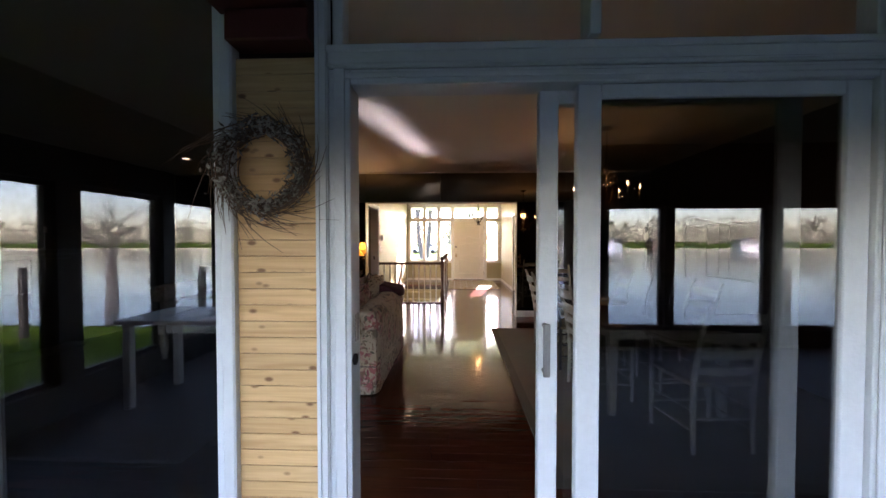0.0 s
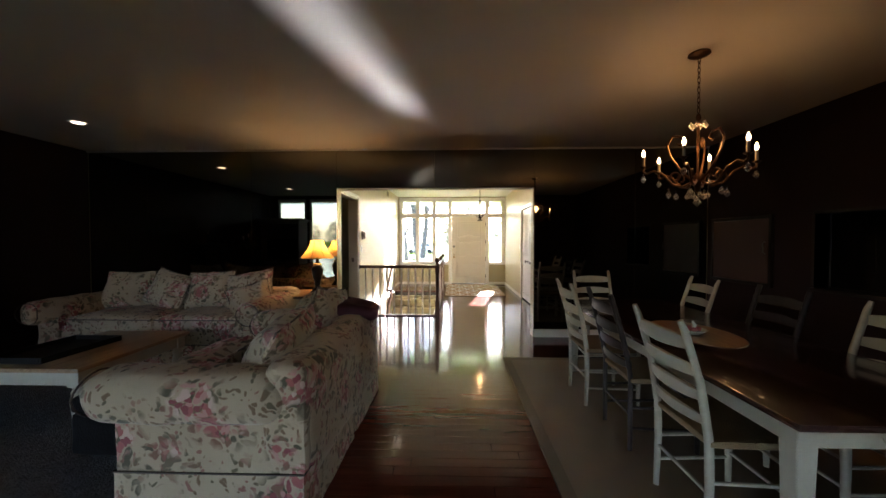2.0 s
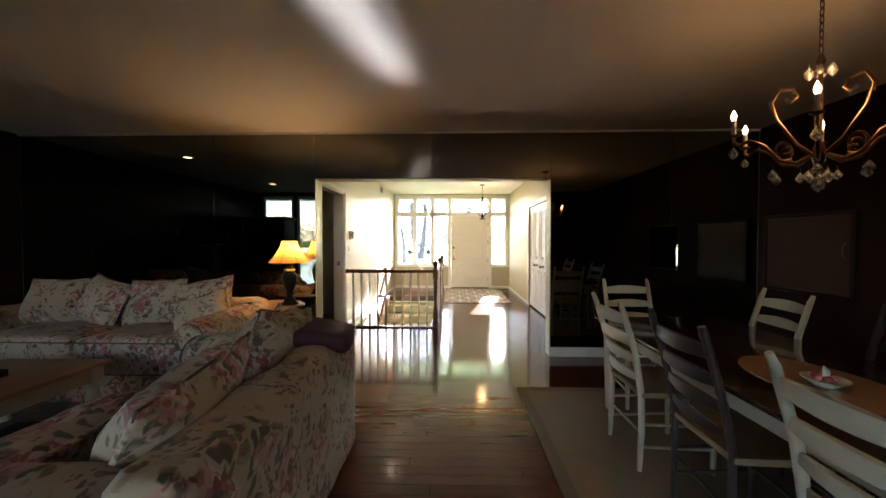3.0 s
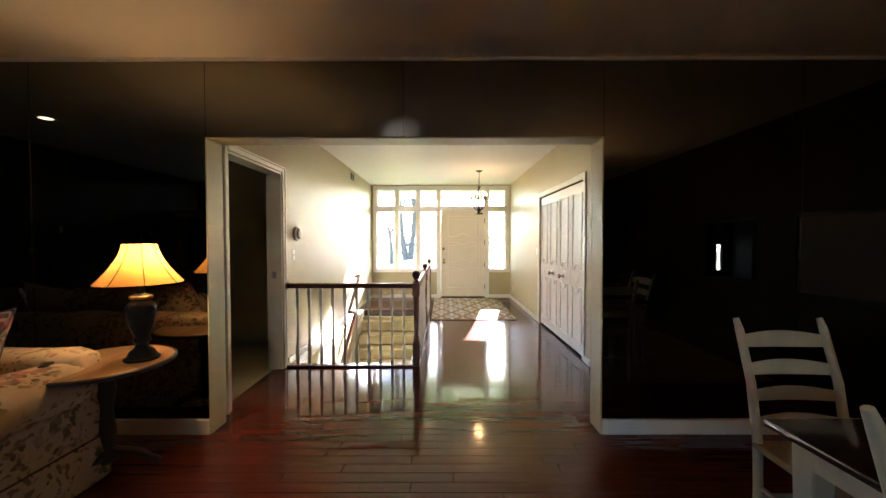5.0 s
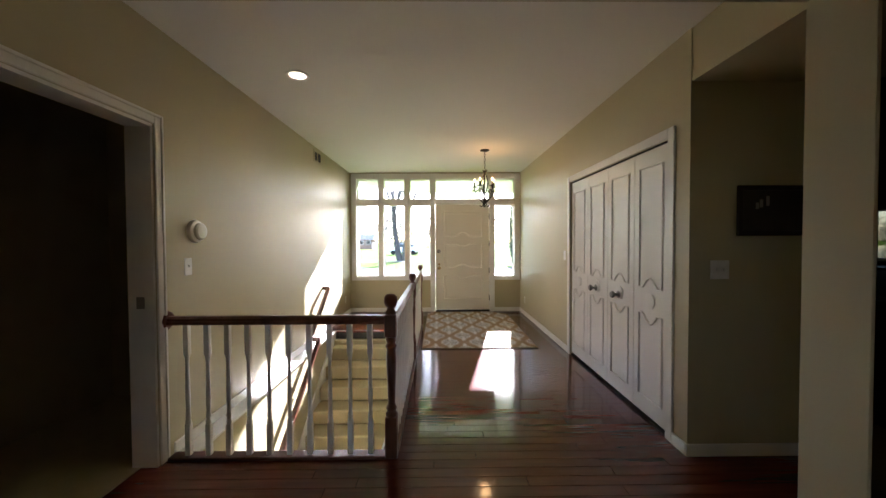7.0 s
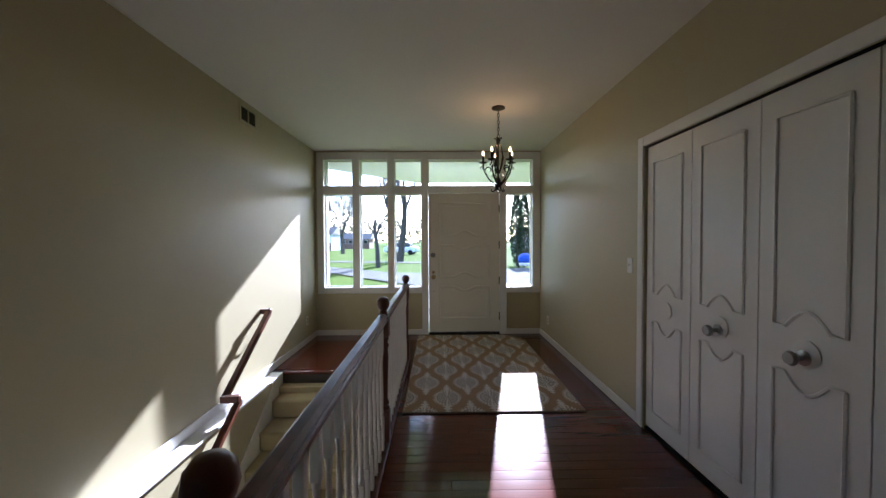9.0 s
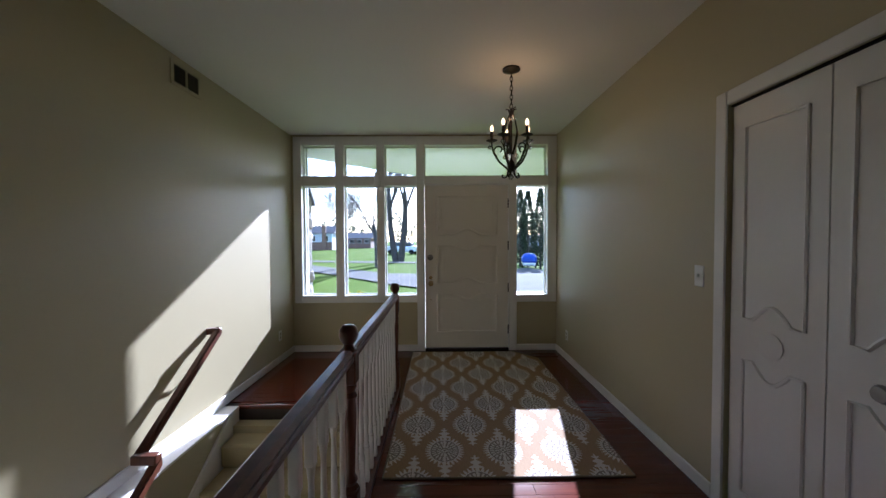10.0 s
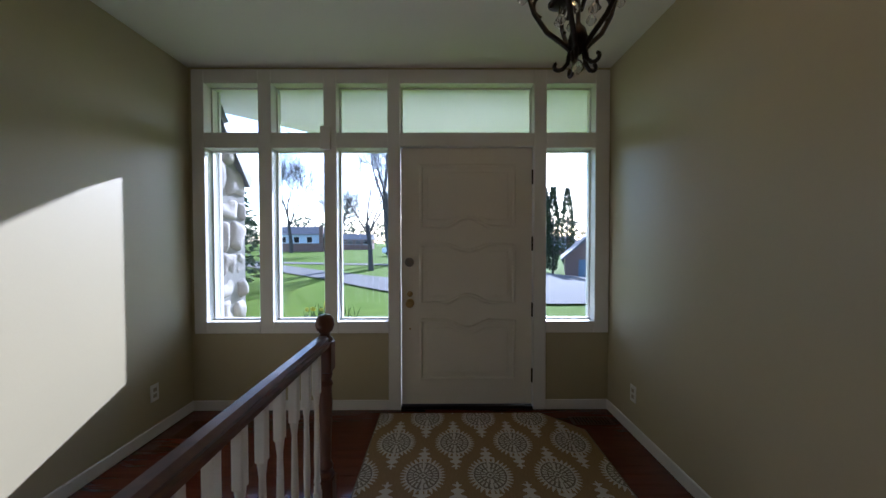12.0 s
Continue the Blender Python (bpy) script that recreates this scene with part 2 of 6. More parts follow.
def floral(name):
    """Cream chintz with rose clusters, leaves and faint sprigs."""
    m = bpy.data.materials.new(name)
    m.use_nodes = True
    n, l = m.node_tree.nodes, m.node_tree.links
    p = n["Principled BSDF"]
    p.inputs["Roughness"].default_value = 0.85
    p.inputs["Sheen Weight"].default_value = 0.15
    tc = n.new("ShaderNodeTexCoord")
    wob = n.new("ShaderNodeTexNoise")
    wob.inputs["Scale"].default_value = 9.0
    wv = n.new("ShaderNodeVectorMath")
    wv.operation = "MULTIPLY_ADD"
    wv.inputs[1].default_value = (0.16, 0.16, 0.16)
    l.new(tc.outputs["Object"], wob.inputs["Vector"])
    l.new(wob.outputs["Color"], wv.inputs[0])
    l.new(tc.outputs["Object"], wv.inputs[2])

    def cells(scale, lo, hi, src):
        v = n.new("ShaderNodeTexVoronoi")
        v.inputs["Scale"].default_value = scale
        l.new(src, v.inputs["Vector"])
        r = n.new("ShaderNodeMapRange")
        r.inputs["From Min"].default_value, r.inputs["From Max"].default_value = hi, lo
        l.new(v.outputs["Distance"], r.inputs["Value"])
        return v, r.outputs["Result"]

    def blend(a, b, fac):
        mx = n.new("ShaderNodeMix")
        mx.data_type = "RGBA"
        for sock, val in (("A", a), ("B", b)):
            if isinstance(val, tuple):
                mx.inputs[sock].default_value = (*val, 1)
            else:
                l.new(val, mx.inputs[sock])
        l.new(fac, mx.inputs["Factor"])
        return mx.outputs["Result"]

    def times(a, b):
        k = n.new("ShaderNodeMath")
        k.operation, k.use_clamp = "MULTIPLY", True
        l.new(a, k.inputs[0])
        l.new(b, k.inputs[1])
        return k.outputs[0]

    def picks(v, *stops):
        k = n.new("ShaderNodeSeparateColor")
        l.new(v.outputs["Color"], k.inputs[0])
        r = n.new("ShaderNodeValToRGB")
        r.color_ramp.interpolation = "CONSTANT"
        for i, (at, col) in enumerate(stops):
            e = r.color_ramp.elements[i] if i < 2 else r.color_ramp.elements.new(at)
            e.position, e.color = at, (*col, 1)
        l.new(k.outputs[0], r.inputs[0])
        return r.outputs[0]

    _, bunch = cells(3.6, 0.48, 0.62, wv.outputs[0])
    _, heart = cells(3.6, 0.34, 0.43, wv.outputs[0])
    pv, petals = cells(30.0, 0.54, 0.68, wv.outputs[0])
    lv, leaf = cells(19.0, 0.40, 0.52, wv.outputs[0])
    sv, sprig = cells(25.0, 0.30, 0.42, wv.outputs[0])
    _, trail = cells(5.0, 0.52, 0.68, wv.outputs[0])
    stain = n.new("ShaderNodeTexNoise")
    stain.inputs["Scale"].default_value = 3.0
    l.new(tc.outputs["Object"], stain.inputs["Vector"])
    base = blend((0.30, 0.22, 0.14), (0.43, 0.34, 0.23), stain.outputs["Fac"])
    c = blend(base, picks(sv, (0.0, (0.15, 0.09, 0.045)), (0.5, (0.23, 0.10, 0.07)), (0.75, (0.10, 0.08, 0.04))), times(sprig, trail))
    c = blend(c, picks(lv, (0.0, (0.07, 0.058, 0.03)), (0.4, (0.12, 0.09, 0.05)), (0.7, (0.17, 0.085, 0.05))), times(bunch, leaf))
    rose = picks(pv, (0.0, (0.30, 0.085, 0.075)), (0.35, (0.40, 0.20, 0.165)), (0.62, (0.47, 0.33, 0.265)), (0.85, (0.20, 0.045, 0.05)))
    c = blend(c, rose, times(heart, petals))
    l.new(c, p.inputs["Base Color"])
    weave = n.new("ShaderNodeTexNoise")
    weave.inputs["Scale"].default_value = 14.0
    weave.inputs["Detail"].default_value = 5.0
    l.new(tc.outputs["Object"], weave.inputs["Vector"])
    b = n.new("ShaderNodeBump")
    b.inputs["Strength"].default_value, b.inputs["Distance"].default_value = 0.35, 0.02
    l.new(weave.outputs["Fac"], b.inputs["Height"])
    l.new(b.outputs[0], p.inputs["Normal"])
    return m


WALL_CREAM = material("cream_wall_paint", (0.46, 0.405, 0.248), 0.42, vary=0.03, scale=2, fine=90, bump=0.06, depth=0.004)
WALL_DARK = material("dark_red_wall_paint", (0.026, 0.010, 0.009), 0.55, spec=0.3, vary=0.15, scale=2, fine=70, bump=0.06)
CEILING = material("white_ceiling_paint", (0.74, 0.71, 0.64), 0.7, vary=0.03, scale=1.5, fine=80, bump=0.1, depth=0.004)
WHITE = material("white_trim_paint", (0.78, 0.77, 0.73), 0.35, vary=0.04, scale=5, fine=50, bump=0.03)
WEATHERED = material("weathered_white_paint", (0.66, 0.68, 0.68), 0.5, vary=0.10, scale=9, fine=40, bump=0.2)
CREAM_PAINT = material("cream_furniture_paint", (0.40, 0.36, 0.28), 0.5, vary=0.12, scale=8, fine=40, bump=0.08)
DOOR_PAINT = material("ivory_door_paint", (0.80, 0.76, 0.66), 0.4, vary=0.04, scale=4, fine=50, bump=0.03)
RED_BEAM = material("dark_red_stain", (0.10, 0.015, 0.012), 0.5, vary=0.2, scale=7, fine=50, bump=0.15)
MIRROR = material("smoked_mirror", (0.24, 0.225, 0.185), 0.015, 1.0, vary=0.01, bump=0)
IRON = material("dark_iron", (0.025, 0.020, 0.017), 0.45, 0.6, vary=0.2, scale=20, bump=0.1)
BRONZE = material("antique_bronze", (0.11, 0.058, 0.028), 0.4, 0.8, vary=0.2, scale=20, bump=0.1)
STEEL = material("dull_steel", (0.30, 0.29, 0.28), 0.35, 0.9, vary=0.1, scale=15)
BRASS = material("worn_brass", (0.45, 0.32, 0.14), 0.3, 0.95, vary=0.1, scale=20)
BLACK = material("black_plastic", (0.010, 0.009, 0.009), 0.5, vary=0.1, spec=0.12)
LEATHER = material("black_leather", (0.009, 0.008, 0.008), 0.6, spec=0.06, vary=0.2, scale=10, fine=90, bump=0.3)
CARPET = material("beige_stair_carpet", (0.48, 0.41, 0.24), 0.95, vary=0.12, scale=9, fine=220, bump=0.5)
SHAG = material("grey_shag_pile", (0.30, 0.275, 0.25), 0.95, vary=0.48, scale=26, fine=90, bump=1.0, depth=0.03, spec=0.05)
SISAL = material("beige_flat_weave", (0.25, 0.20, 0.135), 0.9, vary=0.08, scale=7, fine=260, bump=0.4)
SISAL_EDGE = material("taupe_binding", (0.19, 0.15, 0.10), 0.9, vary=0.08, fine=200, bump=0.3)
MAROON = material("maroon_throw", (0.050, 0.008, 0.012), 0.9, vary=0.2, scale=10, fine=120, bump=0.4)
CHINTZ = floral("floral_chintz")
PIPING = material("dark_piping", (0.07, 0.05, 0.04), 0.8, vary=0.1)
GLASS = pane_glass("window_glass")
PORCH_GLASS = pane_glass("porch_glass", (0.50, 0.51, 0.51), 1.6)
LAKE_GLASS = pane_glass("tinted_lake_glass", (0.52, 0.53, 0.53), 2.2)
CRYSTAL = material("cut_crystal", (0.85, 0.87, 0.88), 0.03, vary=0.02, bump=0)
CRYSTAL.node_tree.nodes["Principled BSDF"].inputs["Transmission Weight"].default_value = 0.85
BULB = glowing("lit_candle_bulb", (1.0, 0.60, 0.24), 0.45)
DOWNLIGHT = glowing("lit_downlight", (1.0, 0.78, 0.5), 0.2)
FLOOR_WOOD = wood("cherry_floor", (0.120, 0.027, 0.014), (0.085, 0.019, 0.011), 0.11, (1, 16, 16), 2.5, coat=0.10, spec=0.42, each=0.16, bump=0.003)
RAIL_WOOD = wood("cherry_rail", (0.13, 0.040, 0.018), (0.06, 0.018, 0.009), 0.36, (6, 6, 1.2), 3, coat=0.06, bump=0.02)
PINE = wood("knotty_pine", (0.66, 0.43, 0.20), (0.50, 0.29, 0.115), 0.5, (1.2, 10, 22), 2.2, each=0.20, knots=12.0, bump=0.08)
TOP_WOOD = wood("dark_table_top", (0.030, 0.012, 0.008), (0.014, 0.006, 0.005), 0.16, (14, 1, 14), 3, coat=0.4)
OAK = wood("worn_oak", (0.36, 0.22, 0.11), (0.24, 0.13, 0.06), 0.35, (12, 1, 12), 3, coat=0.2)
DARK_WOOD = wood("dark_stained_wood", (0.018, 0.010, 0.007), (0.009, 0.005, 0.004), 0.45, (10, 10, 1.5), 3)

# ---- large structure ----
XL, XR, YB, YM, CL, CF = -4.97, 3.66, 1.575, 6.70, 2.60, 2.655
FL, FR, YF = -1.46, 1.79, 12.70
STAIR_X, STAIR_Y0, STAIR_Y1 = -0.13, 8.09, 11.27

floor = structure("floor", boxes((-5.1, 9.2, 1.48, 8.09, -0.12, -0.009), (STAIR_X, 1.94, 8.09, 12.86, -0.12, -0.009), (-1.46, STAIR_X, 11.25, 12.86, -0.12, -0.009)),
                  DARK_WOOD, "dark cherry hardwood floor with glossy narrow boards", "floor")
structure("ceiling", boxes((-5.12, 9.2, 1.48, 6.715, CL, CL + 0.12)), CEILING, "smooth white living room ceiling with downlights", "ceiling")
structure("ceiling", boxes((-4.6, 5.2, 6.715, 12.86, CF, CF + 0.12)), CEILING, "smooth white entrance hall ceiling", "ceiling")

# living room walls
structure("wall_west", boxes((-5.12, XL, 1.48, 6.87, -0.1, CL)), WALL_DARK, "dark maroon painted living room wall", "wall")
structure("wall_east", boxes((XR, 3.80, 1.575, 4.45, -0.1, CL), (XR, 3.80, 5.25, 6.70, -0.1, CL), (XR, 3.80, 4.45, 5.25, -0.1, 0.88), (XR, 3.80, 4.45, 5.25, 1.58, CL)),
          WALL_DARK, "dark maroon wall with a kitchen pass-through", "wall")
# x -2.95 to -1.62 is unseen wall, closed to dim the living room
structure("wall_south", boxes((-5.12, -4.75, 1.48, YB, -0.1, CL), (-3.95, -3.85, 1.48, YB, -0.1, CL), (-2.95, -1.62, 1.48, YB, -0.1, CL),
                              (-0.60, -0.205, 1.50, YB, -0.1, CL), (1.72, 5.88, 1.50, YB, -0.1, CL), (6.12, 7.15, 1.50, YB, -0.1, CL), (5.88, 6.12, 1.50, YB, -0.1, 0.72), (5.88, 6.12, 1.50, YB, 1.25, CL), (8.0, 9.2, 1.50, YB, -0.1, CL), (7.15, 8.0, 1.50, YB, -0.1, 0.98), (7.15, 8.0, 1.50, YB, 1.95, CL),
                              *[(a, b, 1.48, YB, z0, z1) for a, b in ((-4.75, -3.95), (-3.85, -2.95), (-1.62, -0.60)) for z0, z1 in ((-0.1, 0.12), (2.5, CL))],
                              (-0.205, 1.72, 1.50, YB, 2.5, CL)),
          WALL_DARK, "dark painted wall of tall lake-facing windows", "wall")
structure("wall_mirrored", boxes((-5.12, -1.404, 6.715, 6.865, -0.1, CF), (1.329, 9.2, 6.715, 6.865, -0.1, CF), (-1.404, 1.329, 6.715, 6.865, 2.061, CF)),
          WALL_CREAM, "cream partition wall behind the mirror panels", "wall")
structure("opening_trim", boxes((-1.403, -1.393, 6.694, 6.872, 0, 2.050), (1.318, 1.328, 6.694, 6.872, 0, 2.050), (-1.403, 1.328, 6.694, 6.872, 2.050, 2.060), bev=0.002),
          WALL_CREAM, "cream painted lining of the wide opening", "trim")
for i, (a, b, z0) in enumerate(((-4.95, -4.10, 0.11), (-4.10, -2.61, 0.11), (-2.61, -1.403, 0.11), (-1.403, -0.04, 2.061), (-0.04, 1.328, 2.061), (1.328, 2.69, 0.11), (2.69, 3.655, 0.11))):
    ob = new("mirror_panel", mesh_of(boxes((a + 0.0015, b - 0.0015, 6.701, 6.713, z0, 2.575), bev=0.001), "mirror_panel", MIRROR))
    tagged(ob, "smoked mirror panel covering the partition wall", "mirror", "mirror panels on the partition wall")
structure("trim", boxes((-4.97, 3.66, 6.690, 6.714, 2.577, 2.598)), WHITE, "thin pale moulding above the mirror panels", "trim")
structure("baseboard", boxes((1.329, 3.66, 6.688, 6.712, 0, 0.105), (-4.97, -1.404, 6.688, 6.712, 0, 0.105), bev=0.004), WHITE, "white painted baseboard below the mirrors", "baseboard")

# entrance hall walls
structure("wall_hall_west", boxes((-1.61, FL, 6.865, 7.04, -0.1, CF), (-1.61, FL, 7.04, 7.985, 2.06, CF), (-1.61, FL, 7.985, 12.86, -2.8, CF)), WALL_CREAM, "pale yellow painted hall wall", "wall")
structure("wall_stairwell", boxes((FL, -1.345, 8.04, 11.26, -2.8, -0.022), (-1.46, -0.1, 7.9, 8.02, -2.8, -0.12), (STAIR_X, 0.0, 8.02, 11.26, -2.8, -0.12), (-1.345, STAIR_X, 11.15, 11.25, -2.8, -0.121)), WALL_CREAM, "pale yellow stairwell wall", "wall")
structure("trim", boxes((FL, -1.325, 8.04, 11.245, -0.02, 0.0), (STAIR_X - 0.015, STAIR_X - 0.002, 8.095, 11.245, -0.26, -0.004), bev=0.003), WHITE, "white ledge and fascia round the stairwell", "trim")
structure("wall_hall_east", boxes((FR, 1.94, 8.03, 8.235, -0.1, CF), (FR, 1.94, 10.055, 12.86, -0.1, CF), (FR, 1.94, 8.235, 10.055, 2.035, CF), (1.94, 5.2, 8.03, 8.18, -0.1, CF)),
          WALL_CREAM, "pale yellow painted hall wall with closet opening", "wall")
structure("wall_closet", boxes((1.94, 2.7, 10.055, 10.15, -0.1, CF), (2.6, 2.7, 8.18, 10.055, -0.1, CF)), WALL_CREAM, "plain wall at the back of the closet", "wall")
structure("wall_passage_soffit", boxes((1.795, 5.2, 6.866, 8.028, 2.33, CF - 0.003)), WALL_CREAM, "lowered cream ceiling over the side passage", "wall")
structure("wall_passage_end", boxes((5.1, 5.2, 6.87, 8.03, -0.1, 2.33)), WALL_CREAM, "cream end wall of the side passage", "wall")
structure("wall_north", boxes((-1.61, 0.07, YF, 12.86, -0.1, 0.604), (1.295, 1.94, YF, 12.86, -0.1, 0.604), (-1.61, -1.432, YF, 12.86, 0.604, CF), (1.787, 1.94, YF, 12.86, 0.604, CF), (-1.432, 1.787, YF, 12.86, 2.637, CF)),
          WALL_CREAM, "pale yellow wall below the entrance windows", "wall")
structure("baseboard", boxes((FL, FL + 0.014, 8.10, 12.70, 0.001, 0.078), (-1.446, 0.07, 12.686, 12.70, 0, 0.078), (1.295, 1.776, 12.686, 12.70, 0, 0.078), (1.776, 1.79, 10.125, 12.70, 0, 0.078),
                             (1.776, 1.79, 8.03, 8.165, 0, 0.078), (1.776, 5.1, 8.016, 8.03, 0, 0.078), bev=0.004), WHITE, "white painted baseboard", "baseboard")
structure("wall_side_room", boxes((-2.75, -2.65, 6.87, 10.6, -0.1, CF), (-2.65, -1.61, 9.0, 9.1, -0.1, CF)), WALL_CREAM, "cream walls of the dim side room", "wall")
structure("floor", boxes((-2.65, -1.56, 6.87, 9.0, -0.1, 0.002)), CARPET, "beige carpet of the dim side room", "floor")
structure("wall_kitchen", boxes((9.1, 9.2, 1.575, 6.71, -0.1, CL)), WALL_CREAM, "pale kitchen end wall", "wall")
structure("floor", boxes((-1.35, -0.1, 7.0, 11.2, -2.9, -2.8)), CARPET, "beige carpet at the foot of the stairs", "floor")


# door casing of the side room
def casing_x(name, x, y0, y1, z1, w, t, label):
    """A flat moulded casing on a wall that runs along y."""
    bm = boxes((x, x + t, y0 - w, y0, 0, z1 + w), (x, x + t, y1, y1 + w, 0, z1 + w), (x, x + t, y0, y1, z1, z1 + w), bev=0.005)
    for a, b in ((y0 - w, y0 - w + 0.018), (y1 + w - 0.018, y1 + w)):
        box(bm, x + t * 0.9, x + t + 0.008, a, b, 0, z1 + w, 0.003)
    box(bm, x + t * 0.9, x + t + 0.008, y0 - w + 0.018, y1 + w - 0.018, z1 + w - 0.018, z1 + w, 0.003)
    return structure(name, bm, WHITE, label, "door frame")


casing_x("door_frame_1", FL, 7.04, 7.985, 2.06, 0.06, 0.014, "white casing of the doorway to the side room")
structure("door_frame_1_lining", boxes((-1.612, FL - 0.001, 7.041, 7.058, 0, 2.04), (-1.612, FL - 0.001, 7.967, 7.984, 0, 2.04), (-1.612, FL - 0.001, 7.041, 7.984, 2.041, 2.059)), WHITE, "white jamb of the side room doorway", "door frame")
casing_x("door_frame_2", FR - 0.014, 8.235, 10.055, 2.035, 0.07, 0.014, "white casing round the closet doors")
strike = new("strike_plate", mesh_of(boxes((-1.56, -1.515, 7.962, 7.966, 0.96, 1.03)), "strike_plate", STEEL))
tagged(strike, "small steel strike plate on the white jamb", "strike plate")

# entrance windows, door
BAYS = {"A": (-1.334, -0.921), "B": (-0.82, -0.419), "C": (-0.322, 0.071), "D": (0.165, 1.20), "E": (1.297, 1.675)}
win = tagged(new("window_1"), "white multi-pane entrance window wall with transoms", "window", kind="structure")
fy0, fy1 = 12.684, 12.86
uprights = [(-1.43, -1.334, 0.605), (-0.921, -0.82, 0.605), (-0.419, -0.322, 0.605), (0.071, 0.165, 0.0), (1.20, 1.297, 0.0), (1.675, 1.785, 0.605)]
for a, b, z0 in uprights:
    part("window_frame", box(bmesh.new(), a, b, fy0, fy1, z0, 2.635, 0.004), WHITE, win)
for k, (a, b) in BAYS.items():
    rows = [(2.037, 2.156), (2.53, 2.635)]
    if k == "D":
        rows = [(2.052, 2.156), (2.53, 2.635)]
    else:
        rows.insert(0, (0.605, 0.695))
    for z0, z1 in rows:
        part("window_rail", box(bmesh.new(), a, b, fy0 + 0.001, fy1 - 0.001, z0, z1, 0.003), WHITE, win)
    for z0, z1 in ((0.695, 2.037), (2.156, 2.53)):
        if k == "D" and z0 < 1:
            continue
        bead = bmesh.new()
        for (p, q, r, s) in ((a, a + 0.012, z0, z1), (b - 0.012, b, z0, z1), (a + 0.012, b - 0.012, z0, z0 + 0.012), (a + 0.012, b - 0.012, z1 - 0.012, z1)):
            box(bead, p, q, 12.775, 12.80, r, s)
        part("glazing_bead", bead, WHITE, win)
        g = part("pane", box(bmesh.new(), a, b, 12.80, 12.806, z0, z1), GLASS, win)
        g.visible_shadow = False
part("sensor", box(bmesh.new(), -0.44, -0.36, 12.66, 12.684, 2.02, 2.20, 0.006), WHITE, win, "white alarm sensor on the mullion")

door = thing("front_door", "ivory painted panel door, closed, with brass knob", "door", (0, 0, 0))
part("slab", box(bmesh.new(), 0.169, 1.196, 12.725, 12.77, 0.03, 2.047, 0.003), DOOR_PAINT, door)


def scallop(x0, x1, z0, z1, top, bottom, cx):
    """A panel's outline with a curved dip (top) and rise (bottom) in its middle."""
    pts = [(x0, z1)]
    if top:
        pts += [(cx - 0.17 + 0.34 * i / 12, z1 + top * math.sin(math.pi * i / 12) ** 1.5) for i in range(13)]
    pts += [(x1, z1), (x1, z0)]
    if bottom:
        pts += [(cx + 0.17 - 0.34 * i / 12, z0 + bottom * math.sin(math.pi * i / 12) ** 1.5) for i in range(13)]
    return pts + [(x0, z0)]


for z0, z1, top, bottom in ((1.434, 1.91, 0, 0.07), (0.836, 1.294, -0.05, 0.06), (0.233, 0.695, -0.06, 0)):
    o = scallop(0.324, 1.055, z0, z1, top, bottom, 0.69)
    bm = tube([(x, 12.724, z) for x, z in o] + [(o[0][0], 12.724, o[0][1])], 0.016, 8, caps=False)
    part("moulding", bm, DOOR_PAINT, door)
    o = scallop(0.372, 1.007, z0 + 0.05, z1 - 0.05, top, bottom, 0.69)
    bm = prism(o, 12.716, 12.727)
    bmesh.ops.bevel(bm, geom=[e for e in bm.edges], offset=0.006, segments=1, affect="EDGES")
    part("raised_panel", bm, DOOR_PAINT, door)
part("threshold", boxes((0.166, 1.199, 12.69, 12.80, 0.0, 0.026), bev=0.004), BLACK, door, "dark rubber threshold")
lathe_knob = [(0.0, 0), (0.03, 0), (0.032, 0.006), (0.012, 0.012), (0.011, 0.035), (0.026, 0.045), (0.031, 0.058), (0.024, 0.07), (0.0, 0.074)]


def facing(bm, at, axis):
    """Turns a body that stands along z so that it points along an axis, and puts it in its place."""
    rot = {"-y": Matrix.Rotation(radians(90), 4, "X"), "-x": Matrix.Rotation(radians(-90), 4, "Y"), "x": Matrix.Rotation(radians(90), 4, "Y"), "y": Matrix.Rotation(radians(-90), 4, "X")}[axis]
    bmesh.ops.transform(bm, matrix=Matrix.Translation(at) @ rot, verts=bm.verts)
    return bm


part("knob", facing(turned(lathe_knob, 20), (0.238, 12.725, 0.835), "-y"), BRASS, door, "brass door knob")
part("thumb_latch", facing(turned([(0, 0), (0.022, 0), (0.022, 0.008), (0.010, 0.016), (0, 0.018)], 16), (0.236, 12.725, 0.905), "-y"), BRASS, door)
part("deadbolt", facing(turned([(0, 0), (0.036, 0), (0.036, 0.01), (0.022, 0.018), (0.02, 0.03), (0, 0.031)], 20), (0.232, 12.725, 1.155), "-y"), STEEL, door)
part("viewer", facing(turned([(0, 0), (0.008, 0), (0.008, 0.006), (0, 0.007)], 10), (0.237, 12.725, 0.63), "-y"), BRASS, door)
for z in (1.82, 1.30, 0.78, 0.26):
    part("hinge", tube([(1.199, 12.716, z - 0.055), (1.199, 12.716, z + 0.055)], 0.010, 8), BLACK, door)

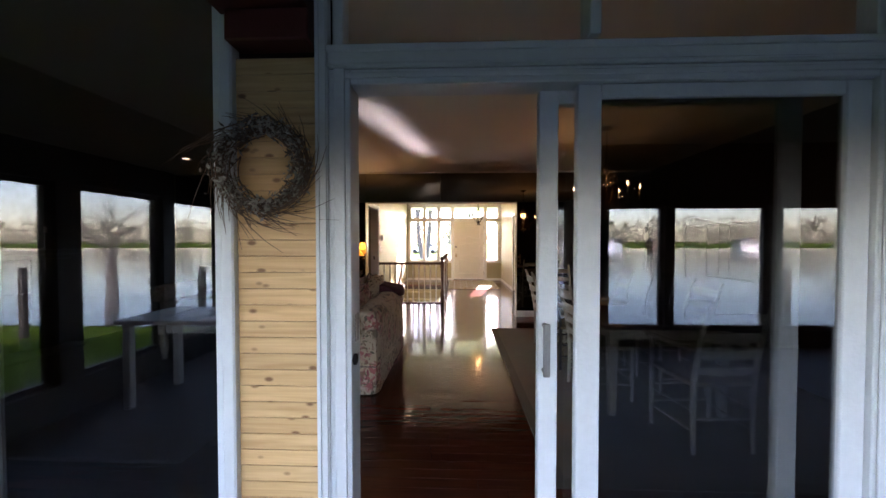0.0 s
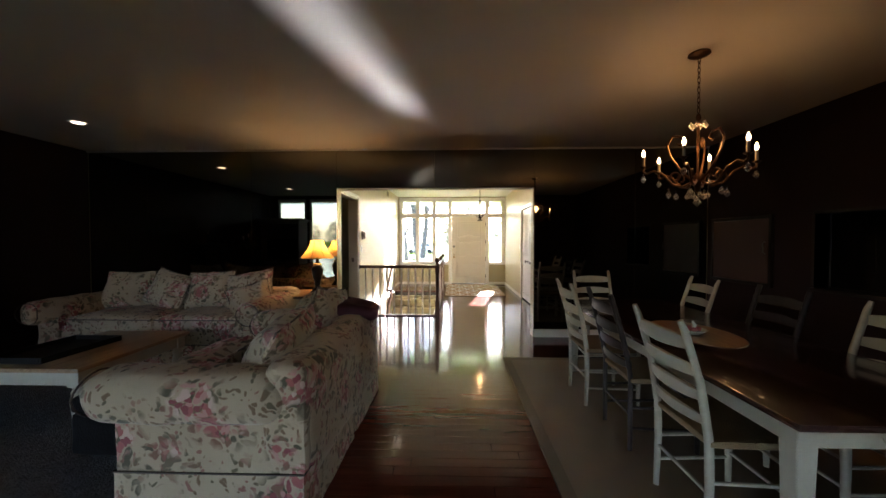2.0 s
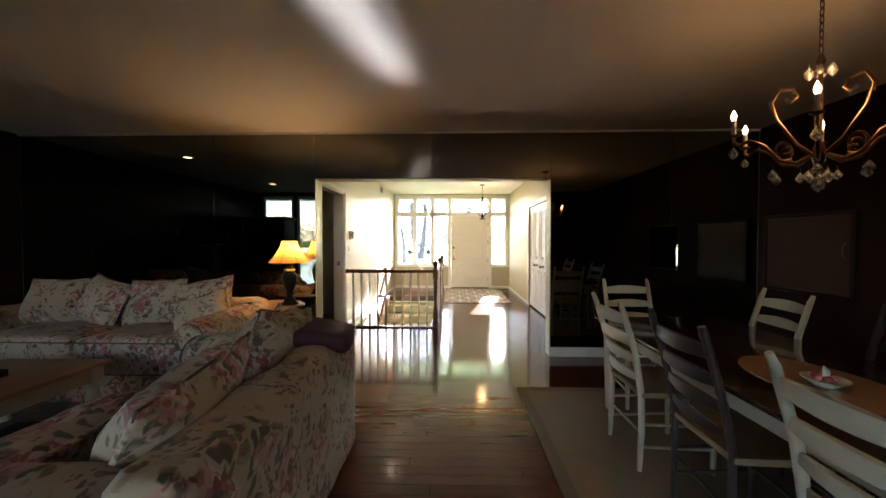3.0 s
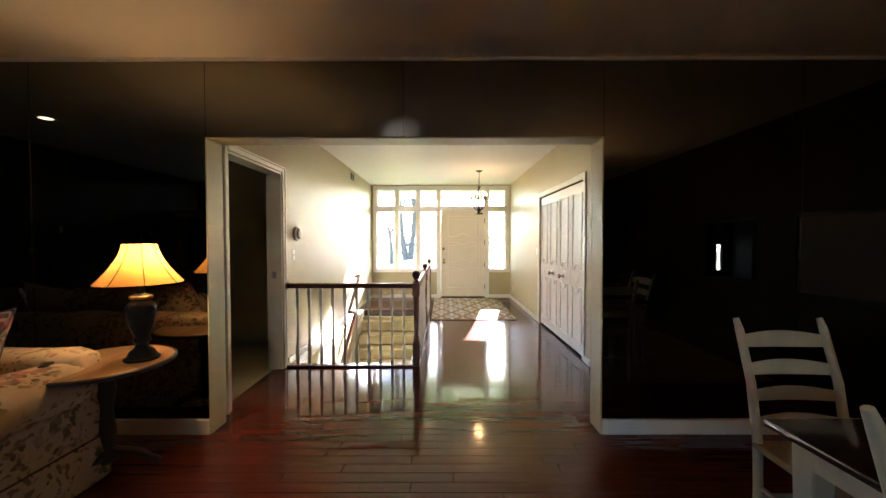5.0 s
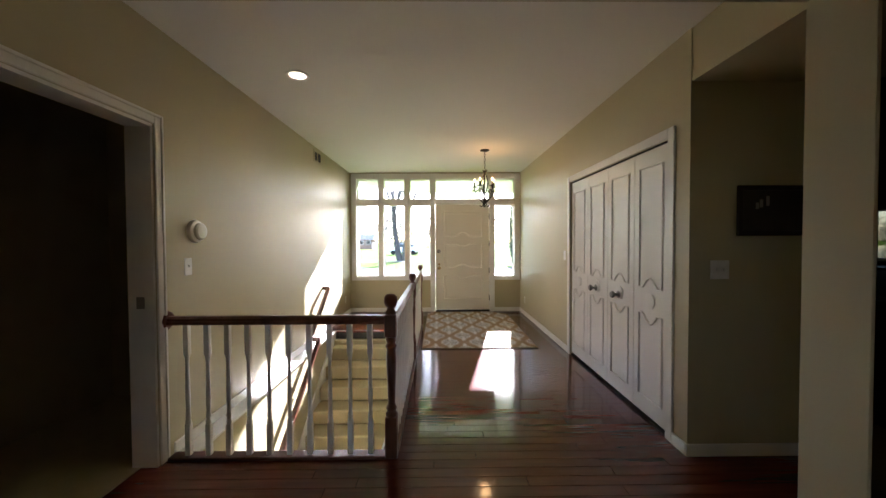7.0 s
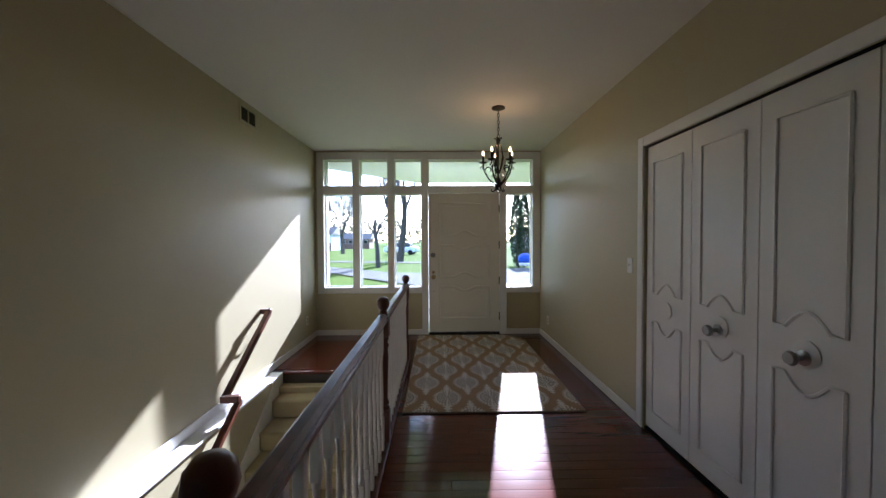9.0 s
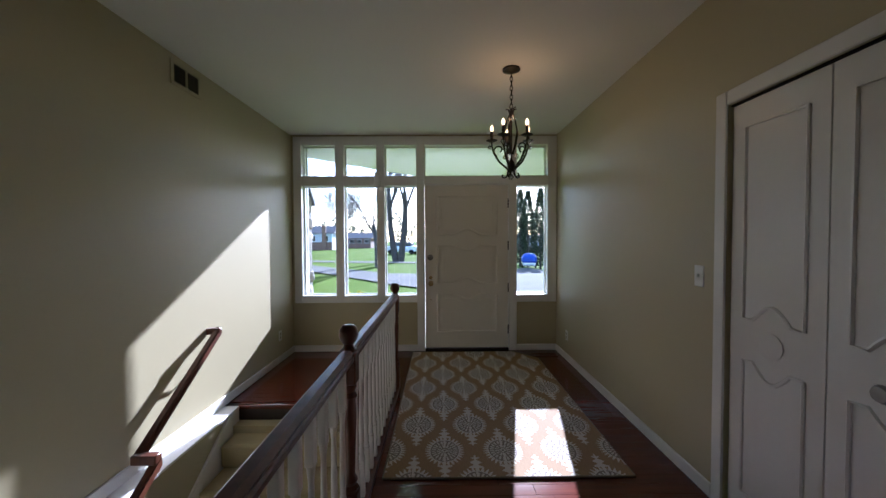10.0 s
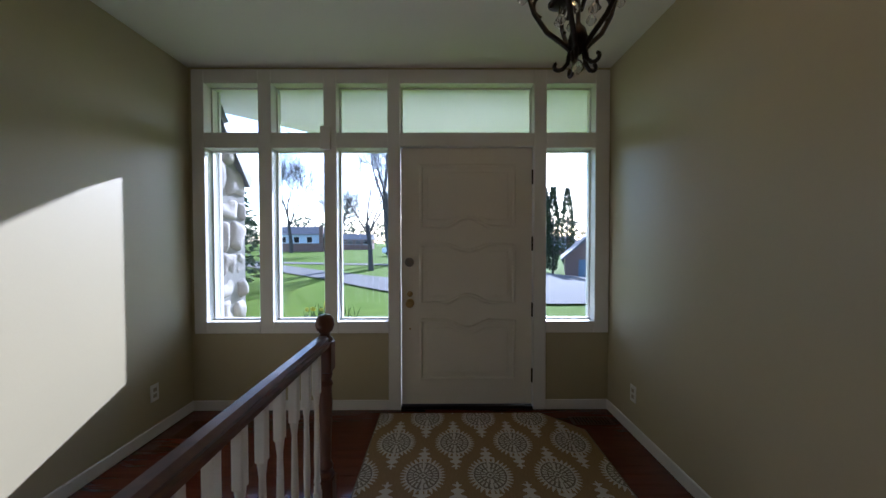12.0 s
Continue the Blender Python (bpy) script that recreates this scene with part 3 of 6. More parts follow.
# closet doors
for i in range(4):
    y0 = 8.24 + i * 0.4525
    y1 = y0 + 0.449
    leaf = thing("closet_door", "white panelled bifold closet door leaf, closed", "door", (0, 0, 0), "bifold closet doors")
    part("slab", box(bmesh.new(), 1.806, 1.834, y0, y1, 0.03, 2.022, 0.002), WHITE, leaf)
    cy = (y0 + y1) / 2
    for z0, z1, top, bottom in ((1.00, 1.90, 0, 0.07), (0.16, 0.80, -0.07, 0)):
        hw = 0.145
        pts = [(cy - hw, z1)]
        if top:
            pts += [(cy - 0.09 + 0.18 * k / 8, z1 + top * math.sin(math.pi * k / 8)) for k in range(9)]
        pts += [(cy + hw, z1), (cy + hw, z0)]
        if bottom:
            pts += [(cy + 0.09 - 0.18 * k / 8, z0 + bottom * math.sin(math.pi * k / 8)) for k in range(9)]
        pts += [(cy - hw, z0)]
        part("moulding", tube([(1.805, a, b) for a, b in pts + pts[:1]], 0.009, 6, caps=False), WHITE, leaf)
    part("rosette", facing(turned([(0.0, 0), (0.058, 0), (0.06, 0.006), (0.045, 0.008), (0.0, 0.009)], 20), (1.806, cy, 0.90), "-x"), WHITE, leaf)
    if i in (1, 2):
        part("knob", facing(turned(lathe_knob, 18), (1.797, cy + (0.10 if i == 2 else -0.06) * 0, 0.885), "-x"), STEEL, leaf, "dark nickel knob")
structure("trim", boxes((1.80, 1.85, 8.237, 10.053, 0.0, 0.012), (1.80, 1.85, 8.237, 10.053, 2.026, 2.034)), BLACK, "dark track of the closet doors", "trim")

# stairs
stairs = tagged(new("staircase"), "carpeted beige stairs going down from the landing", "stairs", kind="structure")
step_bm = boxes((-1.326, STAIR_X - 0.016, -0.30, 0.012, -0.179, 0.0), bev=0.018)
step_me = mesh_of(step_bm, "step", CARPET)
for i in range(1, 13):
    s = new("step", step_me)
    s.parent = stairs
    s.location = (0, STAIR_Y1 - 0.257 * i + 0.257 + 0.0, -0.18 * i)
part("skirt_board", prism([(11.10, -0.023), (8.1, -2.12), (8.1, -2.5), (11.24, -0.30), (11.24, -0.023)], -1.344, -1.327, "x"), WHITE, stairs, "white sloping skirt board")
part("nosing", box(bmesh.new(), -1.345, STAIR_X, 11.245, 11.30, -0.03, 0.003, 0.008, 2), FLOOR_WOOD, stairs, "cherry nosing at the landing's edge")

# balustrade
rail = thing("balustrade", "dark cherry handrail with white turned balusters round the stairwell", "railing", (0, 0, 0))


def newel_bm():
    bm = boxes((-0.038, 0.038, -0.038, 0.038, 0.0, 0.26), (-0.038, 0.038, -0.038, 0.038, 0.76, 0.90), bev=0.006)
    turned([(0.034, 0.26), (0.038, 0.275), (0.026, 0.29), (0.034, 0.31), (0.022, 0.34), (0.026, 0.45), (0.032, 0.62), (0.028, 0.68), (0.036, 0.70), (0.026, 0.72), (0.034, 0.745), (0.03, 0.76)], 16, bm=bm)
    turned([(0.03, 0.90), (0.040, 0.91), (0.026, 0.925), (0.022, 0.94), (0.036, 0.955), (0.044, 0.98), (0.040, 1.008), (0.026, 1.025), (0.0, 1.03)], 16, bm=bm)
    return bm


newel_me = mesh_of(newel_bm(), "newel", RAIL_WOOD)
for y, dz in ((8.06, 0.0), (9.90, -0.035), (11.58, -0.05)):
    o = new("newel", newel_me)
    o.parent, o.location = rail, (-0.065, y, dz)
    o["label"] = "turned cherry newel post with ball top"
bal = boxes((-0.016, 0.016, -0.016, 0.016, 0.0, 0.20), (-0.016, 0.016, -0.016, 0.016, 0.63, 0.83), bev=0.003)
turned([(0.015, 0.20), (0.017, 0.215), (0.011, 0.23), (0.016, 0.245), (0.012, 0.27), (0.014, 0.36), (0.010, 0.58), (0.0155, 0.63)], 10, bm=bal)
bal_me = mesh_of(bal, "baluster", WHITE)
for i in range(10):
    o = new("baluster", bal_me)
    o.parent, o.location = rail, (-1.335 + 0.1265 * i, 8.06, 0.022)
n1, n2 = 14, 13
for i in range(n1):
    o = new("baluster", bal_me)
    o.parent, o.location = rail, (-0.065, 8.06 + 1.84 * (i + 1) / (n1 + 1), 0.022)
for i in range(n2):
    o = new("baluster", bal_me)
    o.parent, o.location = rail, (-0.065, 9.90 + 1.68 * (i + 1) / (n2 + 1), 0.022)


def rail_profile(w=0.032, h=0.05):
    return [(-w, 0), (w, 0), (w * 1.05, h * 0.35), (w * 0.8, h * 0.5), (w * 0.95, h * 0.75), (w * 0.5, h), (-w * 0.5, h), (-w * 0.95, h * 0.75), (-w * 0.8, h * 0.5), (-w * 1.05, h * 0.35)]


bm = prism([(8.06 + a, 0.845 + b) for a, b in rail_profile()], -1.455, -0.10, "x")
part("handrail", bm, RAIL_WOOD, rail)
for y0, y1 in ((8.10, 9.862), (9.938, 11.545)):
    part("handrail", prism([(-0.065 + a, 0.835 + b) for a, b in rail_profile()], y0, y1), RAIL_WOOD, rail)
part("rosette", facing(turned([(0, 0), (0.055, 0), (0.058, 0.01), (0.045, 0.022), (0, 0.024)], 8), (-1.459, 8.06, 0.87), "x"), RAIL_WOOD, rail)
part("base_plate", boxes((-1.445, -0.10, 8.02, 8.10, 0.0, 0.022), (-0.105, -0.025, 8.10, 11.62, 0.0, 0.022), bev=0.005), RAIL_WOOD, rail)

# wall handrail of the stairs: it jogs out over the ledge
hr = thing("stair_handrail", "sloping cherry handrail on the stairwell wall", "handrail", (0, 0, 0))


def slanted(x, y0, z0, y1, z1, w=0.024, h=0.055):
    bm = prism([(y0, z0), (y0, z0 - h * 1.2), (y1, z1 - h * 1.2), (y1, z1)], x - w, x + w, "x")
    bmesh.ops.bevel(bm, geom=list(bm.edges), offset=0.008, segments=2, affect="EDGES")
    return bm


part("upper_rail", slanted(-1.38, 11.08, 0.71, 10.30, 0.165), RAIL_WOOD, hr)
part("jog", box(bmesh.new(), -1.40, -1.255, 10.27, 10.325, 0.11, 0.165, 0.006), RAIL_WOOD, hr)
part("lower_rail", slanted(-1.275, 10.325, 0.15, 8.4, -1.20), RAIL_WOOD, hr)
part("end_block", box(bmesh.new(), -1.459, -1.356, 11.04, 11.085, 0.65, 0.70, 0.006), RAIL_WOOD, hr)
for y in (10.45, 10.9):
    z = 0.165 + (y - 10.30) * 0.70
    part("bracket", tube([(-1.459, y, z - 0.13), (-1.41, y, z - 0.13), (-1.385, y, z - 0.06)], 0.007, 6), STEEL, hr)
for y in (9.9, 9.0):
    z = 0.15 + (y - 10.325) * 0.70
    part("bracket", tube([(-1.344, y, z - 0.13), (-1.30, y, z - 0.13), (-1.28, y, z - 0.06)], 0.007, 6), STEEL, hr)

# ---- lake-side wall and sliding door ----
structure("wall_south_cladding", boxes((-0.588, -0.542, 1.44, 1.498, -0.05, 2.6), (-0.252, -0.207, 1.45, 1.498, -0.05, 2.6), (1.722, 1.88, 1.44, 1.498, -0.05, 2.6), (-0.207, 1.722, 1.45, 1.498, 1.962, 2.035), (-2.78, -2.70, 1.44, 1.479, -0.05, 2.6), (-1.72, -1.62, 1.44, 1.479, -0.05, 2.6), bev=0.006),
          WEATHERED, "weathered white posts and door surround", "trim")
for i in range(2):
    x = -0.247 + i * 0.024
    structure("trim", boxes((x, x + 0.012, 1.442, 1.4495, -0.05, 2.6)), WEATHERED, "weathered white moulding strip", "trim")
pine = tagged(new("wall_pine_strip"), "knotty pine board cladding between the windows", "wall", kind="structure")
board_me = mesh_of(prism([(1.472, 0.0), (1.469, 0.002), (1.468, 0.030), (1.469, 0.0560), (1.472, 0.0582), (1.498, 0.0582), (1.498, 0.0)], -0.541, -0.253, "x"), "board", PINE)
z = -0.04
while z < 2.0:
    o = new("board", board_me)
    o.parent, o.location = pine, (0, 0, z)
    z += 0.0585
beam = thing("porch_beam", "dark red stained beam end over the pine boards", "beam", (0, 0, 0))
part("beam_body", boxes((-0.541, -0.253, 1.40, 1.498, 2.035, 2.14), (-0.58, -0.262, 1.36, 1.498, 2.145, 2.6), bev=0.006), RED_BEAM, beam)

slide = thing("sliding_door", "weathered white sliding glass door, half open", "door", (0, 0, 0))
part("jamb", boxes((-0.207, -0.129, 1.462, 1.573, 0, 1.96), bev=0.004), WEATHERED, slide)
part("jamb", boxes((-0.186, -0.146, 1.452, 1.4615, 0, 1.96), bev=0.003), WEATHERED, slide)
part("jamb", boxes((1.65, 1.72, 1.462, 1.573, 0, 1.96), bev=0.004), WEATHERED, slide)
part("head", boxes((-0.129, 1.65, 1.462, 1.573, 1.906, 1.96), bev=0.004), WEATHERED, slide)
part("head_moulding", boxes((-0.207, 1.722, 1.440, 1.4495, 2.010, 2.035), (-0.207, 1.722, 1.443, 1.4495, 1.963, 1.974), (-0.146, 1.668, 1.453, 1.4615, 1.925, 1.945), bev=0.003), WEATHERED, slide)
part("jamb_moulding", boxes((1.722, 1.734, 1.430, 1.4395, -0.04, 2.035), (1.664, 1.680, 1.452, 1.4615, 0, 1.925), (1.80, 1.812, 1.430, 1.4395, -0.04, 2.6), bev=0.003), WEATHERED, slide)
part("sill", boxes((-0.129, 1.65, 1.47, 1.573, -0.009, 0.012), bev=0.003), STEEL, slide, "aluminium sill track")


def glazed_leaf(name, x0, x1, y0, y1, z0, z1, stile, mat, glass, parent, top=0.05):
    bm = boxes((x0, x0 + stile, y0, y1, z0, z1), (x1 - stile, x1, y0, y1, z0, z1), (x0 + stile, x1 - stile, y0, y1, z0, z0 + stile * 1.3), (x0 + stile, x1 - stile, y0, y1, z1 - top, z1), bev=0.005)
    f = part(name, bm, mat, parent)
    ym = (y0 + y1) / 2
    g = part("pane", box(bmesh.new(), x0 + stile, x1 - stile, ym - 0.003, ym + 0.003, z0 + stile * 1.3, z1 - top), glass, f)
    g.visible_shadow = False
    return f


glazed_leaf("fixed_leaf", 0.662, 1.648, 1.480, 1.515, 0.013, 1.905, 0.085, WEATHERED, LAKE_GLASS, slide)
moving = glazed_leaf("moving_leaf", 0.542, 1.472, 1.533, 1.572, 0.013, 1.905, 0.072, WEATHERED, GLASS, slide)
hb = tube([(0.565, 1.535, 1.05), (0.565, 1.495, 1.05), (0.565, 1.495, 0.885), (0.565, 1.535, 0.885)], 0.010, 8)
box(hb, 0.553, 0.577, 1.487, 1.499, 0.872, 1.063, 0.003)
part("handle", hb, STEEL, moving, "grey metal pull handle")
part("lock_plate", boxes((-0.1289, -0.1255, 1.505, 1.545, 0.99, 1.09)), STEEL, slide, "dull steel keeper plate on the jamb")
part("bumper", facing(turned([(0, 0), (0.02, 0), (0.02, 0.01), (0, 0.012)], 14), (-0.129, 1.49, 0.93), "x"), BLACK, slide)

# fixed windows of the lake wall
for a, b, g in ((-4.75, -3.95, LAKE_GLASS), (-3.85, -2.95, LAKE_GLASS), (-1.62, -0.60, LAKE_GLASS)):
    w = tagged(new("window"), "tall fixed lake window in a white frame", "window", kind="structure")
    part("window_frame", boxes((a, a + 0.05, 1.50, 1.574, 0.12, 2.5), (b - 0.05, b, 1.50, 1.574, 0.12, 2.5), (a + 0.05, b - 0.05, 1.50, 1.574, 0.12, 0.18), (a + 0.05, b - 0.05, 1.50, 1.574, 2.44, 2.5), bev=0.004), WEATHERED, w)
    gl = part("pane", box(bmesh.new(), a + 0.05, b - 0.05, 1.52, 1.526, 0.18, 2.44), g, w)
    gl.visible_shadow = False
w = tagged(new("window"), "transom window over the sliding door", "window", kind="structure")
part("window_frame", boxes((-0.205, -0.165, 1.50, 1.574, 2.036, 2.5), (1.68, 1.72, 1.50, 1.574, 2.036, 2.5), (0.70, 0.74, 1.47, 1.573, 2.07, 2.46), (-0.165, 1.68, 1.501, 1.573, 2.037, 2.07), (-0.165, 1.68, 1.50, 1.574, 2.46, 2.5), bev=0.004), WEATHERED, w)
for a, b in ((-0.165, 0.70), (0.74, 1.68)):
    gl = part("pane", box(bmesh.new(), a, b, 1.54, 1.546, 2.07, 2.46), GLASS, w)
    gl.visible_shadow = False
w = tagged(new("window"), "kitchen window over the sink", "window", kind="structure")
part("window_frame", boxes((7.15, 7.2, 1.51, 1.57, 0.98, 1.95), (7.95, 8.0, 1.51, 1.57, 0.98, 1.95), (7.2, 7.95, 1.51, 1.57, 0.98, 1.03), (7.2, 7.95, 1.51, 1.57, 1.90, 1.95)), WHITE, w)
part("pane", boxes((7.2, 7.95, 1.53, 1.536, 1.03, 1.90)), PORCH_GLASS, w).visible_shadow = False

# porch that the walk begins in
PORCH_ROOF = material("grey_green_porch_ceiling", (0.24, 0.25, 0.22), 0.6, vary=0.1, scale=3, fine=60, bump=0.1)
PORCH = material("dark_porch_stain", (0.035, 0.026, 0.022), 0.55, vary=0.2, scale=5, fine=60, bump=0.1)
DECK = material("grey_porch_floor", (0.10, 0.095, 0.09), 0.6, vary=0.2, scale=5, fine=60, bump=0.1)
structure("floor", boxes((-2.95, 5.7, -2.1, 1.499, -0.15, -0.012)), DECK, "grey porch floor", "floor")
structure("ceiling", boxes((-2.95, 5.7, -2.1, 1.48, 2.6, 2.7)), PORCH_ROOF, "grey-green painted porch ceiling", "ceiling")
bays = [(-2.70, -1.55), (-1.40, -0.25), (-0.10, 1.0), (1.12, 2.1), (2.2, 2.93), (3.04, 4.24), (4.4, 5.4)]
rows = [(-2.95, -2.70, -2.1, -1.95, -0.1, 2.6), (5.4, 5.7, -2.1, -1.95, -0.1, 2.6)]
rows += [(b, c, -2.1, -1.95, -0.1, 2.6) for (_, b), (c, _) in zip(bays, bays[1:])]
rows += [(a, b, -2.1, -1.95, z0, z1) for a, b in bays for z0, z1 in ((-0.1, 0.22), (1.82, 2.6))]
structure("wall_porch_lake", boxes(*rows), PORCH, "dark stained porch wall with lake windows", "wall")
side = [(-1.75, -0.95), (-0.80, 0.02), (0.20, 1.30)]
rows = [(-2.95, -2.80, -1.95, -1.75, -0.1, 2.6), (-2.95, -2.80, 1.30, 1.48, -0.1, 2.6)]
rows += [(-2.95, -2.80, b, c, -0.1, 2.6) for (_, b), (c, _) in zip(side, side[1:])]
rows += [(-2.95, -2.80, a, b, z0, z1) for a, b in side for z0, z1 in ((-0.1, 0.25), (1.82, 2.6))]
structure("wall_porch_side", boxes(*rows), PORCH, "dark stained porch side wall with windows", "wall")
for a, b in bays:
    w = tagged(new("window"), "dark framed porch window onto the lake", "window", kind="structure")
    part("window_frame", boxes((a, a + 0.04, -2.06, -2.0, 0.22, 1.82), (b - 0.04, b, -2.06, -2.0, 0.22, 1.82), (a + 0.04, b - 0.04, -2.06, -2.0, 0.22, 0.26), (a + 0.04, b - 0.04, -2.06, -2.0, 1.78, 1.82)), PORCH, w)
    part("pane", boxes((a + 0.04, b - 0.04, -2.035, -2.03, 0.26, 1.78)), PORCH_GLASS, w).visible_shadow = False
for a, b in side:
    w = tagged(new("window"), "dark framed porch window onto the lawn", "window", kind="structure")
    part("window_frame", boxes((-2.91, -2.85, a, a + 0.04, 0.25, 1.82), (-2.91, -2.85, b - 0.04, b, 0.25, 1.82), (-2.91, -2.85, a + 0.04, b - 0.04, 0.25, 0.29), (-2.91, -2.85, a + 0.04, b - 0.04, 1.78, 1.82)), PORCH, w)
    part("pane", boxes((-2.885, -2.88, a + 0.04, b - 0.04, 0.29, 1.78)), PORCH_GLASS, w).visible_shadow = False
structure("soffit", boxes((-5.6, -2.96, -0.1, 1.479, 2.56, 2.7), (-5.6, -5.2, 1.479, 7.0, 2.56, 2.7)), WHITE, "white soffit outside the lake windows", "soffit")
structure("wall_porch_far", boxes((5.55, 5.7, -1.95, 1.48, -0.1, 2.6)), PORCH, "dark stained porch end wall", "wall")

# ---- outdoors ----
def lawn_material():
    m = material("spring_lawn", (0.080, 0.124, 0.010), 0.95, vary=0.28, scale=0.35, fine=9, bump=0.5, tint=(0.050, 0.082, 0.006), depth=0.05, spec=0.02)
    return m


LAWN = lawn_material()
ASPHALT = material("pale_worn_asphalt", (0.115, 0.110, 0.100), 0.95, vary=0.16, scale=0.5, fine=12, bump=0.3, spec=0.05)
WATER = material("lake_water", (0.035, 0.06, 0.075), 0.06, vary=0.1, scale=0.02, fine=0.9, bump=0.06, depth=0.3)
BARK = material("grey_bark", (0.085, 0.070, 0.060), 0.9, vary=0.25, scale=5, fine=30, bump=0.6)
TWIG = material("grey_twigs", (0.10, 0.083, 0.075), 0.9, vary=0.2)
NEEDLE = material("dark_conifer_green", (0.060, 0.090, 0.045), 0.9, vary=0.4, scale=2.0, fine=20, bump=0, spec=0.2)
BUDS = material("budding_grey_green_woods", (0.24, 0.22, 0.16), 0.9, vary=0.3, scale=0.1, fine=2, bump=0, spec=0.2)
STONE = material("pale_fieldstone", (0.22, 0.195, 0.175), 0.9, vary=0.40, scale=5, fine=40, bump=0.6, each=0.6, tint=(0.085, 0.070, 0.062))
MORTAR = material("grey_mortar", (0.19, 0.18, 0.165), 0.95, vary=0.1, scale=9, fine=60, bump=0.4)
SOFFIT = material("white_soffit_paint", (0.78, 0.77, 0.78), 0.6, vary=0.03, scale=2, fine=40)
FASCIA = material("grey_fascia", (0.07, 0.075, 0.08), 0.6, vary=0.1)
BRICK = material("brown_brick_far", (0.20, 0.12, 0.09), 0.9, vary=0.2, scale=3, fine=12)
SIDING = material("pale_blue_siding", (0.50, 0.56, 0.62), 0.7, vary=0.05)
ROOF = material("grey_shingles", (0.14, 0.13, 0.13), 0.9, vary=0.2, scale=3, fine=15)
DOOR_BLUE = material("blue_grey_door_paint", (0.10, 0.15, 0.20), 0.6, vary=0.06)
TARP = material("blue_boat_cover", (0.02, 0.07, 0.42), 0.6, vary=0.2, scale=4, bump=0.2)

bm = bmesh.new()
xs = [-1200, -400, -150, -60, -30, -15, -6, -1.61, 0, 2, 3.5, 5, 6.5, 8, 9.2, 10.4, 11.4, 12.4, 15, 20, 30, 60, 150, 400, 1200]
ys = [-1200, -400, -150, -60, -30, -16, -9.5, -7.5, -5, -3, 0, 7.0, 11.3, 14, 18, 20, 22, 24, 26, 28, 30, 33, 36, 39, 42, 45, 50, 60, 70, 150, 400, 1200]


def ground_z(x, y):
    if y < -3:
        return -0.45 - min(2.3, (-3 - y) * 0.16)
    fall = min(1.3, max(0.0, (x - 2) / 8)) * min(1.0, max(0.0, (y - 18) / 24))
    return -0.33 - 0.004 * max(0, y - 14) - 1.15 * fall


grid = [[bm.verts.new((x, y, ground_z(x, y) if y > -100 else -0.95 if y < -140 else -2.6)) for x in xs] for y in ys]
for j in range(len(ys) - 1):
    for i in range(len(xs) - 1):
        if xs[i] == -1.61 and ys[j] == 7.0:
            continue  # the stairwell
        bm.faces.new((grid[j][i], grid[j][i + 1], grid[j + 1][i + 1], grid[j + 1][i]))
structure("ground", bm, LAWN, "bright spring lawn round the house", "lawn")
bm = bmesh.new()
bm.faces.new([bm.verts.new(p) for p in ((-900, -118, -1.05), (900, -118, -1.05), (900, -7.0, -1.05), (-900, -7.0, -1.05))])
structure("water", bm, WATER, "calm grey-blue lake", "lake")


def strip(points_a, points_b, lift):
    bm = bmesh.new()
    rows = []
    for (ax, ay), (bx, by) in zip(points_a, points_b):
        line = [(ax + (bx - ax) * k / 14, ay + (by - ay) * k / 14) for k in range(15)]
        rows.append([bm.verts.new((x, y, ground_z(x, y) + lift)) for x, y in line])
    for a, b in zip(rows, rows[1:]):
        for k in range(14):
            bm.faces.new((a[k], b[k], b[k + 1], a[k + 1]))
    return bm


structure("driveway", strip([(18, 19.5), (12.4, 19.6), (10.4, 19.6), (8, 19.6), (6, 19.4), (3.5, 19.2), (2, 19.4), (0.5, 20.0), (-1.6, 22.0), (-4.5, 25.5), (-8.6, 30), (-20, 42), (-45, 60)], [(18, 43), (12.4, 42.5), (10.4, 42), (8, 40), (6, 34), (3.5, 29.0), (2, 27.0), (0.5, 26), (-2.2, 26.5), (-6.2, 30.5), (-12, 37), (-24, 50), (-45, 68)], 0.05),
          ASPHALT, "pale grey asphalt driveway curving across the lawn", "driveway")
structure("path", strip([(1.5, 34), (0, 34.5), (-6, 36), (-16, 39), (-40, 45)], [(1.5, 35.7), (0, 36.2), (-6, 37.8), (-16, 41.5), (-40, 48)], 0.04), ASPHALT, "pale grey lane across the lawn", "road")


